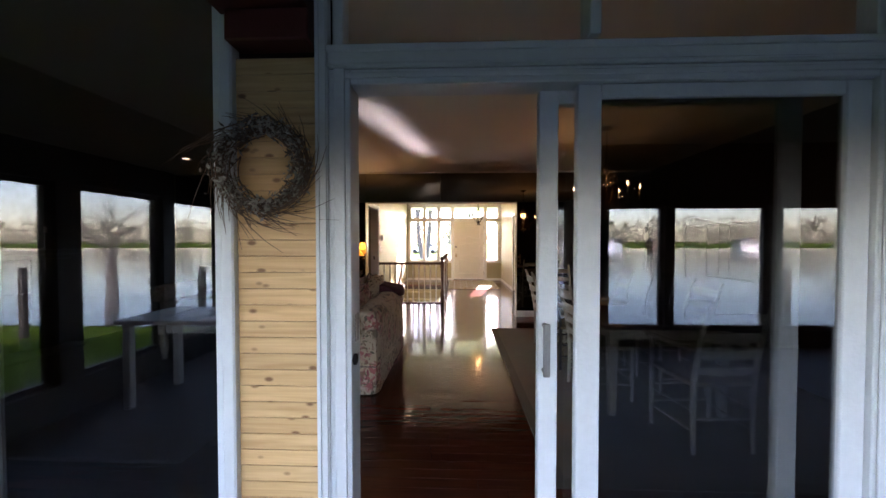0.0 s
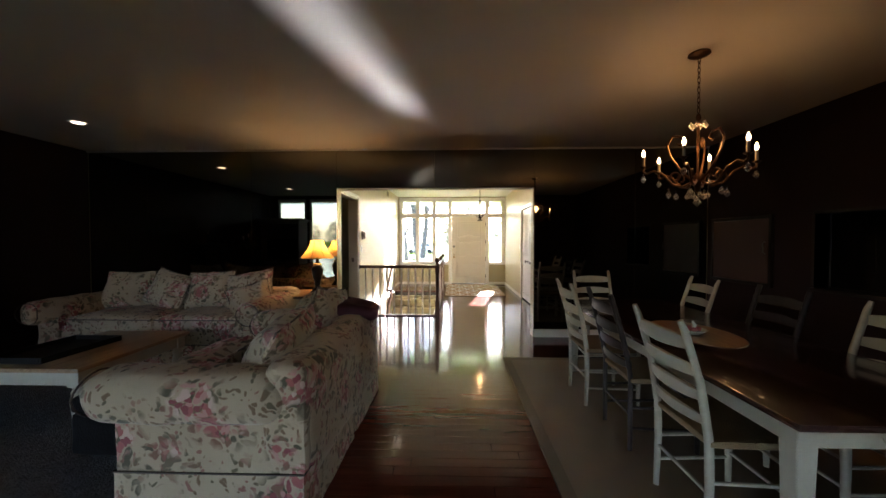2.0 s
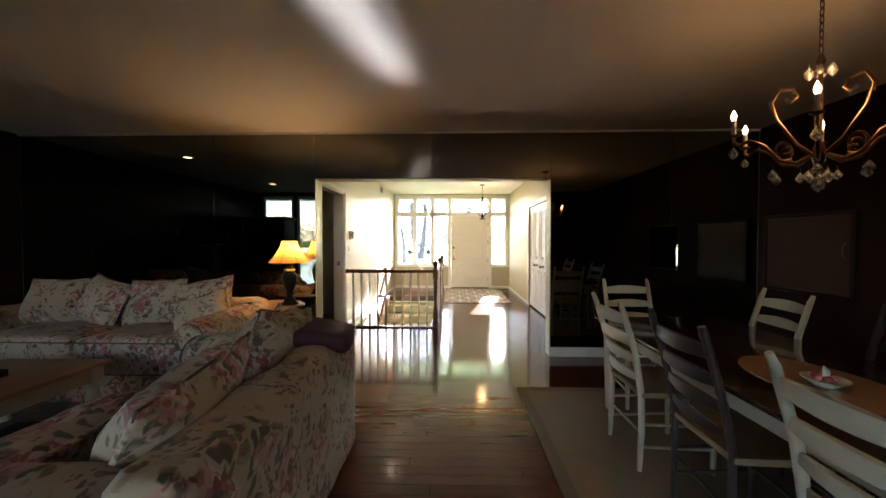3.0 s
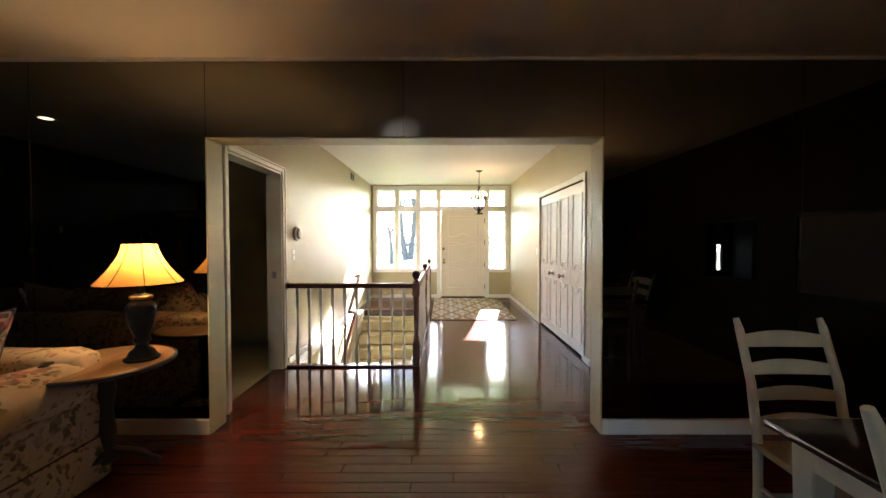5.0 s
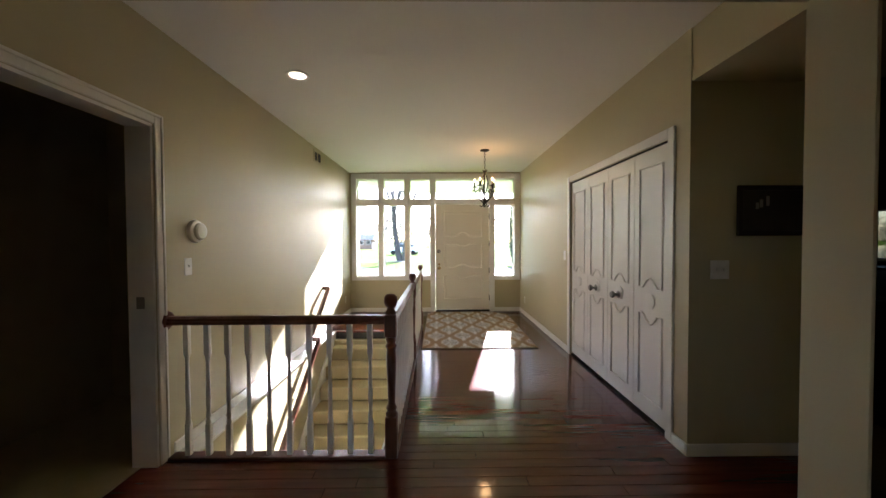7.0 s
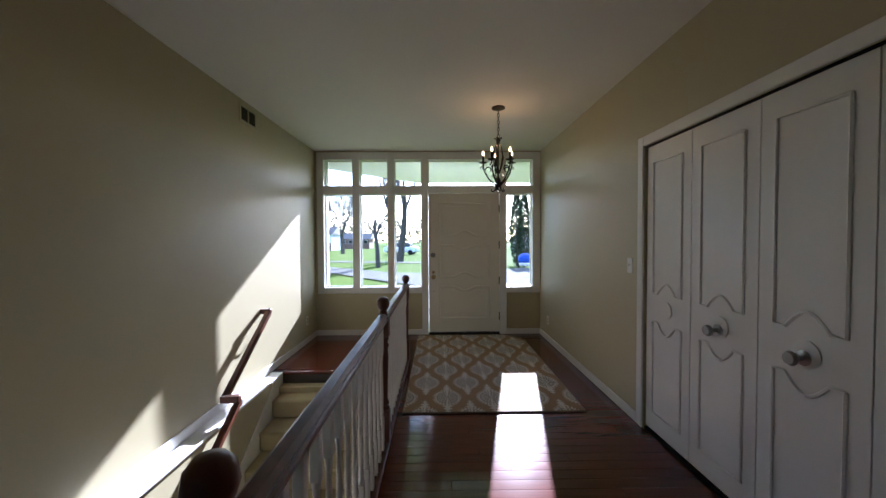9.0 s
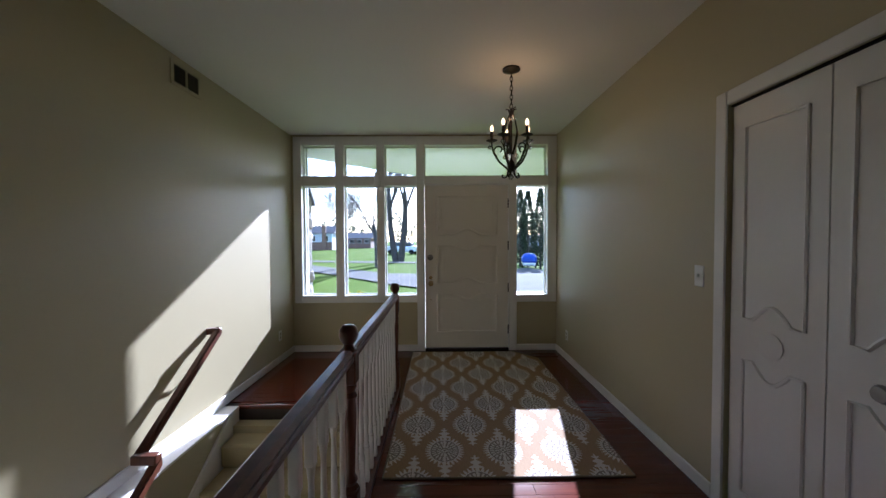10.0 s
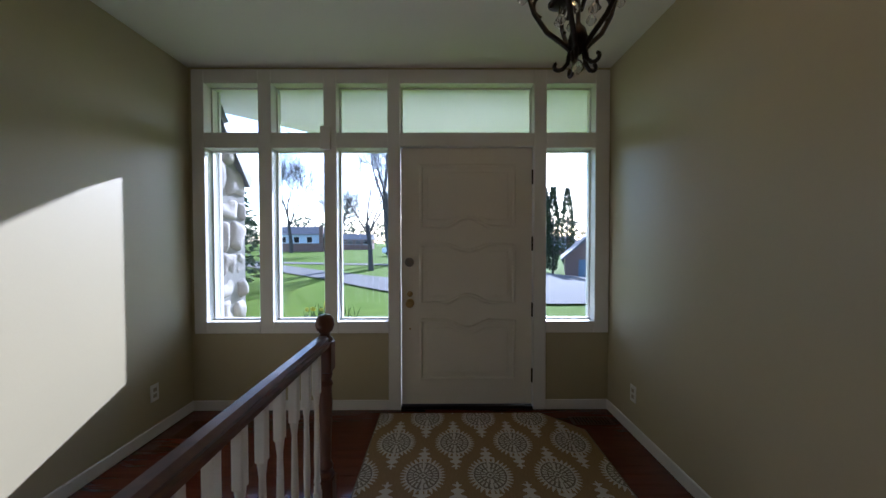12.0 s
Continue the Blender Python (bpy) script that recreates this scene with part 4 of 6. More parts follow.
def bare_tree(name, at, height, seed, label, spread=0.55, trunk=0.16, levels=6, fork=0.3, twin=False):
    """A leafless tree: a tapered trunk with limbs and a crown of fine twigs."""
    r = random.Random(seed)
    tree = thing(name, label, "tree", at)
    trunk_bm, twig_bm = bmesh.new(), bmesh.new()

    thin = 0.00023 * abs(at[1])

    def grow(p, d, length, rad, level):
        n = 4 if level < 2 else 3
        pts, rr = [p], [rad]
        for i in range(n):
            d = (d + Vector((r.uniform(-1, 1), r.uniform(-1, 1), r.uniform(-0.4, 0.6))) * (0.10 + 0.05 * level)).normalized()
            p = p + d * length / n
            pts.append(p)
            rr.append(max(thin, rad * (1 - 0.34 * (i + 1) / n)))
        if level < 3:
            tube(pts, rr, 8 if level < 2 else 5, trunk_bm)
        else:
            tube(pts, rr, 3, twig_bm, caps=False)
        if level >= levels:
            return
        kids = r.choice((3, 3, 4)) if level else 5
        for k in range(kids):
            ang = r.uniform(0, 6.283)
            side = d.orthogonal().normalized()
            side = Matrix.Rotation(ang, 3, d) @ side
            nd = (d * (1 - spread * 0.6) + side * spread * r.uniform(0.6, 1.2) + Vector((0, 0, 0.18))).normalized()
            start = pts[-1] if k == 0 else pts[r.choice((-1, -2, -3 if level else -2))]
            grow(start, nd, length * r.uniform(0.62, 0.82), rr[-1] * r.uniform(0.44, 0.68), level + 1)

    if twin:
        for s in (-1, 1):
            grow(Vector((s * trunk * 0.5, 0, -0.2)), Vector((s * 0.12, 0, 1)).normalized(), height * 0.42, trunk * 0.8, 0)
    else:
        grow(Vector((0, 0, -0.2)), Vector((0, 0, 1)), height * fork, trunk, 0)
    part("trunk", trunk_bm, BARK, tree)
    part("crown", twig_bm, TWIG, tree, "bare twigs", smooth=False)
    return tree


bare_tree("bare_tree", (-3.6, 31.0, ground_z(0, 31)), 11.0, 3, "young leafless lawn tree with a slim grey trunk", trunk=0.16, levels=6, spread=0.5, fork=0.27)
bare_tree("bare_tree", (-3.1, 38.0, ground_z(0, 38)), 14.0, 8, "large leafless tree with a forked trunk", trunk=0.36, spread=0.42, twin=True)
bare_tree("bare_tree", (-24, 69, ground_z(0, 69)), 24.0, 12, "tall leafless tree before the far houses", trunk=0.34, levels=6, spread=0.40, fork=0.24)
bare_tree("bare_tree", (-13, 58, ground_z(0, 58)), 12.0, 21, "leafless tree near the far houses", trunk=0.3, levels=6)
bare_tree("bare_tree", (12, 62, ground_z(0, 62)), 13.0, 22, "leafless tree behind the garage", trunk=0.3, levels=5)
bare_tree("bare_tree", (-11.5, -9.0, -0.9), 8.5, 31, "leafless tree at the lake's edge", trunk=0.2, spread=0.7, fork=0.2)


def conifer(at, height, radius, seed, label, columnar=True):
    """A dense evergreen: a trunk and a crown of many small sprays."""
    r = random.Random(seed)
    tree = thing("conifer", label, "tree", at)
    part("trunk", tube([(0, 0, -0.2), (0, 0, height * 0.95)], [0.13, 0.02], 7), BARK, tree)
    bm = bmesh.new()
    for i in range(3200):
        h = r.random() ** 0.8
        prof = (min(1.0, 0.5 + 2.2 * h) * min(1.0, (1.02 - h) * 2.4) ** 0.7 if columnar else (1 - h) * 1.1 + 0.05)
        rad = radius * prof * (0.55 + 0.5 * r.random())
        a = r.uniform(0, 6.283)
        c = Vector((rad * math.cos(a), rad * math.sin(a), 0.25 + h * (height - 0.3)))
        s = 0.10 * r.uniform(0.6, 1.5) * (height / 6) ** 0.5
        out = Vector((math.cos(a), math.sin(a), r.uniform(0.2, 1.2) if columnar else r.uniform(-0.5, 0.3))).normalized()
        sd = out.cross(Vector((r.uniform(-1, 1), r.uniform(-1, 1), r.uniform(-1, 1)))).normalized()
        bm.faces.new([bm.verts.new(p) for p in (c - out * s * 0.4, c + sd * s * 0.5 + out * s * 0.4, c + out * s * 1.5, c - sd * s * 0.5 + out * s * 0.4)])
    part("crown", bm, NEEDLE, tree, smooth=False)
    return tree


for i, (x, y, h, rr) in enumerate(((8.3, 44, 7.6, 0.6), (9.2, 44.6, 7.7, 0.6), (10.3, 44, 8.0, 0.58), (11.1, 44, 8.2, 0.56), (15.6, 53.0, 9.6, 0.75))):
    conifer((x, y, ground_z(x, y)), h, rr, 40 + i, "tall narrow dark green arborvitae")
conifer((-7.4, 22, ground_z(0, 22)), 7.5, 1.7, 60, "spreading dark green spruce beside the house", columnar=False)
conifer((3, 66, ground_z(0, 66)), 8.0, 1.8, 61, "dark green spruce far across the lawn", columnar=False)

# soffit, roof edge and stone pier of the wing
structure("soffit", prism([(-1.60, 12.862), (-1.60, 13.40), (-0.93, 14.12), (-0.51, 14.58), (-0.08, 15.0), (6.0, 15.0), (6.0, 12.862)], 2.555, 2.75, "z"), SOFFIT, "wide white soffit over the entrance", "soffit")
structure("window_1_casing", boxes((-1.50, -1.322, 12.862, 12.885, 0.55, 2.59)), SOFFIT, "white exterior casing board beside the window", "trim")
structure("fascia", boxes((-0.05, 6.0, 15.0, 15.03, 2.57, 2.80)), SOFFIT, "white fascia board at the eave", "trim")
pier = thing("stone_pier", "fieldstone pier of the wing beside the entrance", "stone wall", (0, 0, 0))
part("core", prism([(12.87, -0.5), (13.66, -0.5), (13.66, 1.88), (13.05, 2.58), (12.87, 2.58)], -2.2, -1.56, "x"), MORTAR, pier)
part("rake_board", prism([(12.93, 2.72), (13.02, 2.75), (13.72, 1.96), (13.66, 1.88)], -1.66, -1.50, "x"), FASCIA, pier, "grey sloping rake board")
r = random.Random(4)
z = -0.45
k = 0
while z < 2.5:
    h = r.uniform(0.18, 0.34)
    y = 12.88 + r.uniform(0, 0.04)
    while y < 13.62:
        w = r.uniform(0.18, 0.38)
        if 13.66 - (y + w) < 0.14:
            w = 13.67 - y
        lim = 2.60 - max(0, (y + w * 0.6) - 13.05) * 1.15
        tall = min(h, lim - z)
        if tall > 0.06:
            bm = soft_box((0.14, w - 0.035, tall - 0.03), 0.05, 5, rough=0.06, at=(-1.605, y + w / 2, z + tall / 2 + r.uniform(-0.012, 0.012)), turn=(r.uniform(-9, 9), 0, r.uniform(-5, 5)), seed=k)
            part("stone", bm, STONE, pier)
        k += 1
        y += w
    z += h


def far_house(at, w, d, h, wall, label, turn=0.0, brick=True):
    hs = thing("house", label, "house", at, turn=turn)
    part("wall", boxes((-w / 2, w / 2, -d / 2, d / 2, -0.6, h)), wall, hs)
    if brick:
        part("brick_base", boxes((-w / 2 - 0.03, w / 2 + 0.03, -d / 2 - 0.04, -d / 2 - 0.001, -0.6, h * 0.48)), BRICK, hs)
        part("chimney", boxes((w * 0.32, w * 0.32 + 0.7, -d / 2 - 0.5, -d / 2 - 0.05, -0.6, h + 1.5)), BRICK, hs)
    part("roof", prism([(-d / 2 - 0.5, h - 0.05), (d / 2 + 0.5, h - 0.05), (0, h + d * 0.22)], -w / 2 - 0.4, w / 2 + 0.4, "x"), ROOF, hs)
    for i in range(4):
        x = -w / 2 + (i + 0.5) * w / 4
        wd = part("window", boxes((x - 0.55, x + 0.55, -d / 2 - 0.08, -d / 2 - 0.045, h * 0.5, h * 0.88)), WHITE, hs)
        part("pane", boxes((x - 0.48, x + 0.48, -d / 2 - 0.09, -d / 2 - 0.081, h * 0.53, h * 0.85)), BLACK, wd)
    return hs


far_house((-24.9, 80, ground_z(0, 80)), 9.6, 7, 3.2, SIDING, "pale blue split-level house far across the lawn")
far_house((-19.5, 96, ground_z(0, 96)), 7, 6, 2.4, BRICK, "low brown brick house far across the lawn", brick=False)
far_house((28, 105, ground_z(28, 105)), 14, 8, 3.0, SIDING, "pale house far beyond the trees")
garage = thing("garage", "brown garage with a blue-grey door across the drive", "garage", (11.75, 42.4, -1.85), turn=-18)
part("wall", prism([(0, -0.4), (7.4, -0.4), (7.4, 1.65), (3.7, 5.05), (0, 1.65)], 0, 8), BRICK, garage)
part("roof", prism([(-0.35, 1.34), (3.7, 5.06), (7.75, 1.34), (7.75, 1.56), (3.7, 5.28), (-0.35, 1.56)], -0.3, 8.3), ROOF, garage)
part("door", boxes((1.1, 6.3, -0.05, -0.002, -0.2, 1.50)), DOOR_BLUE, garage)

boat = thing("covered_boat", "boat under a bright blue cover on a trailer", "boat", (8.2, 40.0, ground_z(8.2, 40.0) + 0.05), turn=-14)
boat.scale = (0.85, 0.85, 0.85)
part("cover", soft_box((1.5, 3.6, 0.75), 0.3, 8, bulge=0.25, rough=0.06, at=(0, 0, 0.95)), TARP, boat)
part("hull", soft_box((1.3, 3.4, 0.45), 0.2, 6, at=(0, 0, 0.55)), WHITE, boat)
for s in (-1, 1):
    part("wheel", facing(turned([(0, 0), (0.28, 0.0), (0.30, 0.05), (0.30, 0.13), (0.28, 0.18), (0, 0.18)], 16), (s * 0.65 - 0.09, -0.4, 0.30), "x"), BLACK, boat)
part("trailer_frame", boxes((-0.6, 0.6, -1.5, 1.5, 0.3, 0.36), (-0.05, 0.05, -2.6, -1.5, 0.3, 0.36)), STEEL, boat)

car = thing("parked_car", "silver parked car far across the lawn", "car", (-4.4, 54, ground_z(0, 54) + 0.02), turn=80)
part("body", soft_box((1.8, 4.4, 0.75), 0.25, 6, at=(0, 0, 0.65)), SOFFIT, car)
part("cabin", soft_box((1.55, 2.4, 0.65), 0.25, 6, at=(0, -0.1, 1.2)), FASCIA, car)
for sx in (-0.8, 0.8):
    for sy in (-1.35, 1.35):
        part("wheel", facing(turned([(0, 0), (0.3, 0), (0.32, 0.04), (0.32, 0.16), (0.3, 0.2), (0, 0.2)], 14), (sx - 0.1, sy, 0.31), "x"), BLACK, car)

# flower bed by the window
YELLOW = material("yellow_petals", (0.75, 0.55, 0.03), 0.7, vary=0.1)
LEAF = material("flower_leaves", (0.07, 0.12, 0.03), 0.7, vary=0.3, scale=20)
bed = thing("flower_bed", "clump of yellow spring flowers in the lawn", "flowers", (-1.98, 17.8, ground_z(0, 17.8)))
r = random.Random(9)
lv, fl = bmesh.new(), bmesh.new()
for i in range(90):
    x, y = r.gauss(0, 0.24), r.gauss(0, 0.15)
    h = r.uniform(0.14, 0.34)
    dx, dy = r.uniform(-0.1, 0.1), r.uniform(-0.1, 0.1)
    lv.faces.new([lv.verts.new(p) for p in ((x - 0.012, y, 0), (x + 0.012, y, 0), (x + dx, y + dy, h))])
    if i < 14:
        for k in range(5):
            a = k * 1.257 + i
            c = Vector((x + dx, y + dy, h))
            fl.faces.new([fl.verts.new(c), fl.verts.new(c + Vector((0.05 * math.cos(a - 0.5), 0.02, 0.05 * math.sin(a - 0.5)))), fl.verts.new(c + Vector((0.05 * math.cos(a + 0.5), 0.02, 0.05 * math.sin(a + 0.5))))])
tagged(part("leaves", lv, LEAF, bed, smooth=False), kind="stuff")
tagged(part("blooms", fl, YELLOW, bed, "yellow blooms", smooth=False), kind="stuff")

# the lake's far shore, low woods behind the front lawns
def woods(name, x0, x1, y, depth, h0, h1, count, seed, label, z):
    r = random.Random(seed)
    bm = bmesh.new()
    for i in range(count):
        x, yy, h = r.uniform(x0, x1), y + r.uniform(0, depth), r.uniform(h0, h1)
        w = h * r.uniform(0.5, 0.9)
        for k in range(46):
            a, u, t = r.uniform(0, 6.283), r.random() ** 0.5, r.random()
            c = Vector((x + w * 0.5 * u * math.cos(a) * math.sin(math.pi * (0.15 + 0.8 * t)), yy + w * 0.4 * u * math.sin(a), z + h * (0.12 + 0.88 * t)))
            s = h * 0.055
            d1 = Vector((r.uniform(-1, 1), r.uniform(-0.5, 0.5), r.uniform(-1, 1))).normalized() * s
            d2 = Vector((r.uniform(-1, 1), r.uniform(-0.5, 0.5), r.uniform(-1, 1))).normalized() * s
            bm.faces.new([bm.verts.new(p) for p in (c - d1, c + d2, c + d1 * 0.9, c - d2)])
    ob = new(name, mesh_of(bm, name, BUDS, False))
    return tagged(ob, label, "woods", kind="stuff")


woods("far_woods", -220, 260, -122, -25, 5.0, 11.0, 520, 3, "budding woods along the far lake shore", -0.6)
woods("far_woods", -160, 160, 130, 30, 5, 12, 320, 5, "bare and budding woods beyond the lawns", -0.8)
for i, x in enumerate((-30, -8, 14, 33, 52, 70, 95)):
    hs = far_house((x, -119 - (i % 3) * 2, -0.8), 5.5 + i % 3, 4, 2.2, (WHITE, SIDING, BRICK)[i % 3], "small lakeside house on the far shore", turn=180, brick=False)
deck = thing("deck_rail", "dark deck posts with two thin cables above the lawn", "railing", (0, 0, 0))
for x in (-8.0, -4.5, -1.0, 2.5, 6.0):
    part("post", boxes((x - 0.05, x + 0.05, -3.75, -3.65, -0.7, 0.85), bev=0.006), PORCH, deck)
for z in (0.30, 0.78):
    part("cable", tube([(-8.0, -3.7, z), (6.0, -3.7, z)], 0.008, 5), BLACK, deck)

# ---- living and dining room things ----
def pillow(name, parent, at, size, turn, seed, mat=None, label=""):
    p = part(name, soft_box(size, 0.06, 10, bulge=0.02, rough=0.03, at=at, turn=turn, seed=seed, pinch=0.10), mat or CHINTZ, parent, label)
    w, h = size[0] * 0.5, size[1] * 0.5
    m = Matrix.LocRotScale(at, Euler([radians(a) for a in turn]), None)
    loop = []
    for k in range(33):
        a = 2 * math.pi * k / 32
        c, s = math.cos(a), math.sin(a)
        q = max(abs(c), abs(s))
        k4 = abs((c / q) * (s / q)) ** 3
        loop.append(m @ Vector((c / q * w * (1.0 + 0.10 * k4) * 0.985, s / q * h * (1.0 + 0.10 * k4) * 0.985, 0)))
    part("piping", tube(loop, 0.006, 5, caps=False), PIPING, p)
    return p


def sofa(name, at, turn, L, D, cushions, label):
    """A slipcovered sofa that faces -y: rolled arms, skirt with pleats, loose seat cushions."""
    s = thing(name, label, "sofa", at, turn=turn)
    x, y = L / 2, D / 2
    part("base", soft_box((L - 0.06, D - 0.06, 0.22), 0.03, 4, rough=0.01, at=(0, 0, 0.33)), CHINTZ, s)
    # skirt: a thin wavy band to the floor, with pleats near the corners
    bm = bmesh.new()
    pts = []
    for (ax, ay), (bx, by) in (((-x, -y), (x, -y)), ((x, -y), (x, y)), ((x, y), (-x, y)), ((-x, y), (-x, -y))):
        n = 28
        for i in range(n):
            f = i / n
            nx, ny = (by - ay), -(bx - ax)
            ln = math.hypot(nx, ny)
            pleat = 0.012 * math.sin(f * 31) * (0.3 + 0.7 * noise.noise(Vector((f * 5, ax * 3 + ay, 1))))
            crease = -0.02 if abs(f - 0.5) < 0.02 or f < 0.03 else 0.0
            pts.append((ax + (bx - ax) * f, ay + (by - ay) * f, nx / ln, ny / ln, pleat + crease))
    rows = []
    for z, flare in ((0.245, 0.0), (0.16, 0.008), (0.08, 0.014), (0.012, 0.02)):
        rows.append([bm.verts.new((px + nx * (flare + pl * (0.27 - z) * 4), py + ny * (flare + pl * (0.27 - z) * 4), z)) for px, py, nx, ny, pl in pts])
    inner = [bm.verts.new((px * 0.985, py * 0.985, 0.012)) for px, py, nx, ny, pl in pts]
    rows.append(inner)
    for a, b in zip(rows, rows[1:]):
        for i in range(len(pts)):
            bm.faces.new((a[i], a[(i + 1) % len(pts)], b[(i + 1) % len(pts)], b[i]))
    part("skirt", bm, CHINTZ, s, "gathered floor-length skirt")
    part("piping", tube([(px * 1.004, py * 1.004, 0.25) for px, py, *_ in pts] + [(pts[0][0] * 1.004, pts[0][1] * 1.004, 0.25)], 0.005, 5, caps=False), PIPING, s)
    # back
    part("backrest", soft_box((L - 0.02, 0.24, 0.63), 0.08, 18, rough=0.035, at=(0, y - 0.105, 0.435), seed=3), CHINTZ, s)
    # rolled arms
    for sg in (-1, 1):
        cx = sg * (x - 0.12)
        panel = soft_box((0.235, D + 0.01, 0.36), 0.03, 8, rough=0.014, at=(cx, 0.0, 0.40), seed=5 + sg)
        a = part("arm", panel, CHINTZ, s)
        roll = soft_box((0.285, D + 0.08, 0.25), 0.115, 14, rough=0.03, at=(cx + sg * 0.03, -0.13, 0.59), seed=8 + sg)
        part("arm_roll", roll, CHINTZ, a, "padded roll that overhangs the arm")
        part("piping", tube([(cx + sg * 0.035 + 0.118 * math.cos(2 * math.pi * k / 20), -y - 0.165 + 0.02 * abs(math.sin(2 * math.pi * k / 20)), 0.59 + 0.108 * math.sin(2 * math.pi * k / 20)) for k in range(21)], 0.005, 5, caps=False), PIPING, a)
    n = cushions
    w = (L - 0.50) / n
    for i in range(n):
        part("seat_cushion", soft_box((w - 0.01, D - 0.24, 0.17), 0.06, 8, bulge=0.03, rough=0.02, at=(-x + 0.25 + w * (i + 0.5), -0.10, 0.45), seed=i), CHINTZ, s)
        c0 = -x + 0.25 + w * i + 0.02
        part("piping", tube([(c0, -y + 0.022, 0.50), (c0 + w * 0.5, -y + 0.005, 0.505), (c0 + w - 0.04, -y + 0.022, 0.50)], 0.006, 5), PIPING, s)
    return s


sa = sofa("loveseat", (-0.915, 4.14, 0), -90, 1.62, 0.90, 2, "floral chintz slipcovered loveseat with loose cushions")
pillow("cushion", sa, (0.34, 0.10, 0.68), (0.62, 0.46, 0.21), (60, 4, 6), 11)
pillow("cushion", sa, (-0.40, 0.10, 0.72), (0.50, 0.46, 0.20), (72, -8, -6), 12)
pillow("cushion", sa, (-0.50, -0.10, 0.68), (0.48, 0.42, 0.18), (60, 10, 12), 14)
pillow("cushion", sa, (0.42, -0.30, 0.60), (0.50, 0.42, 0.17), (24, 8, -10), 13)
throw = new("throw", mesh_of(soft_box((0.34, 0.40, 0.10), 0.045, 8, rough=0.04, seed=5), "throw", MAROON))
throw.matrix_basis = pose(-0.58, 4.70, 0.765, 0, 12, 8)
tagged(throw, "crumpled maroon throw over the loveseat's back", "throw")
sb = sofa("sofa", (-2.93, 5.82, 0), 0, 2.42, 0.95, 2, "floral chintz slipcovered sofa with four pillows")
for i, (px, tz, ty) in enumerate(((-0.80, 6, 0), (-0.28, -14, 12), (0.22, 3, -3), (0.72, 8, -10))):
    pillow("pillow", sb, (px, 0.14 - 0.02 * (i % 2), 0.74), (0.52, 0.44, 0.18), (66, ty, tz), 20 + i)
pillow("pillow", sb, (0.86, -0.10, 0.66), (0.42, 0.40, 0.16), (52, -16, 30), 27)

# coffee table
ct = thing("coffee_table", "worn oak-topped coffee table with cream turned legs", "table", (-2.72, 4.58, 0))
part("tabletop", box(bmesh.new(), -0.40, 0.40, -0.52, 0.52, 0.43, 0.462, 0.008, 2), OAK, ct)
part("apron", boxes((-0.36, 0.36, -0.48, -0.455, 0.33, 0.43), (-0.36, 0.36, 0.455, 0.48, 0.33, 0.43), (-0.36, -0.335, -0.455, 0.455, 0.33, 0.43), (0.335, 0.36, -0.455, 0.455, 0.33, 0.43), bev=0.004), CREAM_PAINT, ct)
for sx in (-0.33, 0.33):
    for sy in (-0.45, 0.45):
        bm = boxes((sx - 0.042, sx + 0.042, sy - 0.042, sy + 0.042, 0.32, 0.43), bev=0.004)
        turned([(0.040, 0.32), (0.030, 0.305), (0.042, 0.28), (0.034, 0.26), (0.046, 0.20), (0.036, 0.10), (0.024, 0.06), (0.034, 0.03), (0.026, 0.0)], 14, (sx, sy, 0), bm)
        part("leg", bm, CREAM_PAINT, ct)
tray = thing("tray", "black tray lying on the coffee table", "tray", (-2.88, 4.45, 0.462))
part("tray_base", box(bmesh.new(), -0.20, 0.20, -0.30, 0.30, 0.0, 0.012, 0.003), BLACK, tray)
part("rim", boxes((-0.21, -0.195, -0.31, 0.31, 0, 0.045), (0.195, 0.21, -0.31, 0.31, 0, 0.045), (-0.195, 0.195, -0.31, -0.295, 0, 0.045), (-0.195, 0.195, 0.295, 0.31, 0, 0.045), bev=0.003), BLACK, tray)
ot = thing("ottoman", "low black leather ottoman beside the loveseat", "ottoman", (-1.68, 4.05, 0))
part("body", soft_box((0.78, 0.56, 0.26), 0.03, 6, rough=0.008, at=(0, 0, 0.17)), LEATHER, ot)
part("cushion", soft_box((0.80, 0.58, 0.12), 0.045, 8, bulge=0.015, rough=0.012, at=(0, 0, 0.345)), LEATHER, ot)
for sx in (-0.33, 0.33):
    for sy in (-0.22, 0.22):
        part("foot", turned([(0.02, 0), (0.028, 0.05)], 10, (sx, sy, 0)), BLACK, ot)

# rugs
bm = soft_box((3.35, 3.5, 0.03), 0.014, 24, rough=0.0, at=(-3.10, 4.05, 0.015))
for v in bm.verts:
    if v.co.z > 0.01:
        v.co.z += 0.006 * noise.noise(v.co * 9)
shag = new("shag_rug", mesh_of(bm, "shag_rug", SHAG))
tagged(shag, "grey shag rug under the coffee table", "rug")
mat_ = thing("dining_rug", "beige flat-woven rug with taupe binding under the table", "rug", (0, 0, 0))
part("field", boxes((0.86, 3.32, 2.25, 5.71, 0.0, 0.008)), SISAL, mat_)
part("binding", boxes((0.78, 0.86, 2.17, 5.79, 0, 0.010), (3.32, 3.40, 2.17, 5.79, 0, 0.010), (0.86, 3.32, 2.17, 2.25, 0, 0.010), (0.86, 3.32, 5.71, 5.79, 0, 0.010), bev=0.002), SISAL_EDGE, mat_)

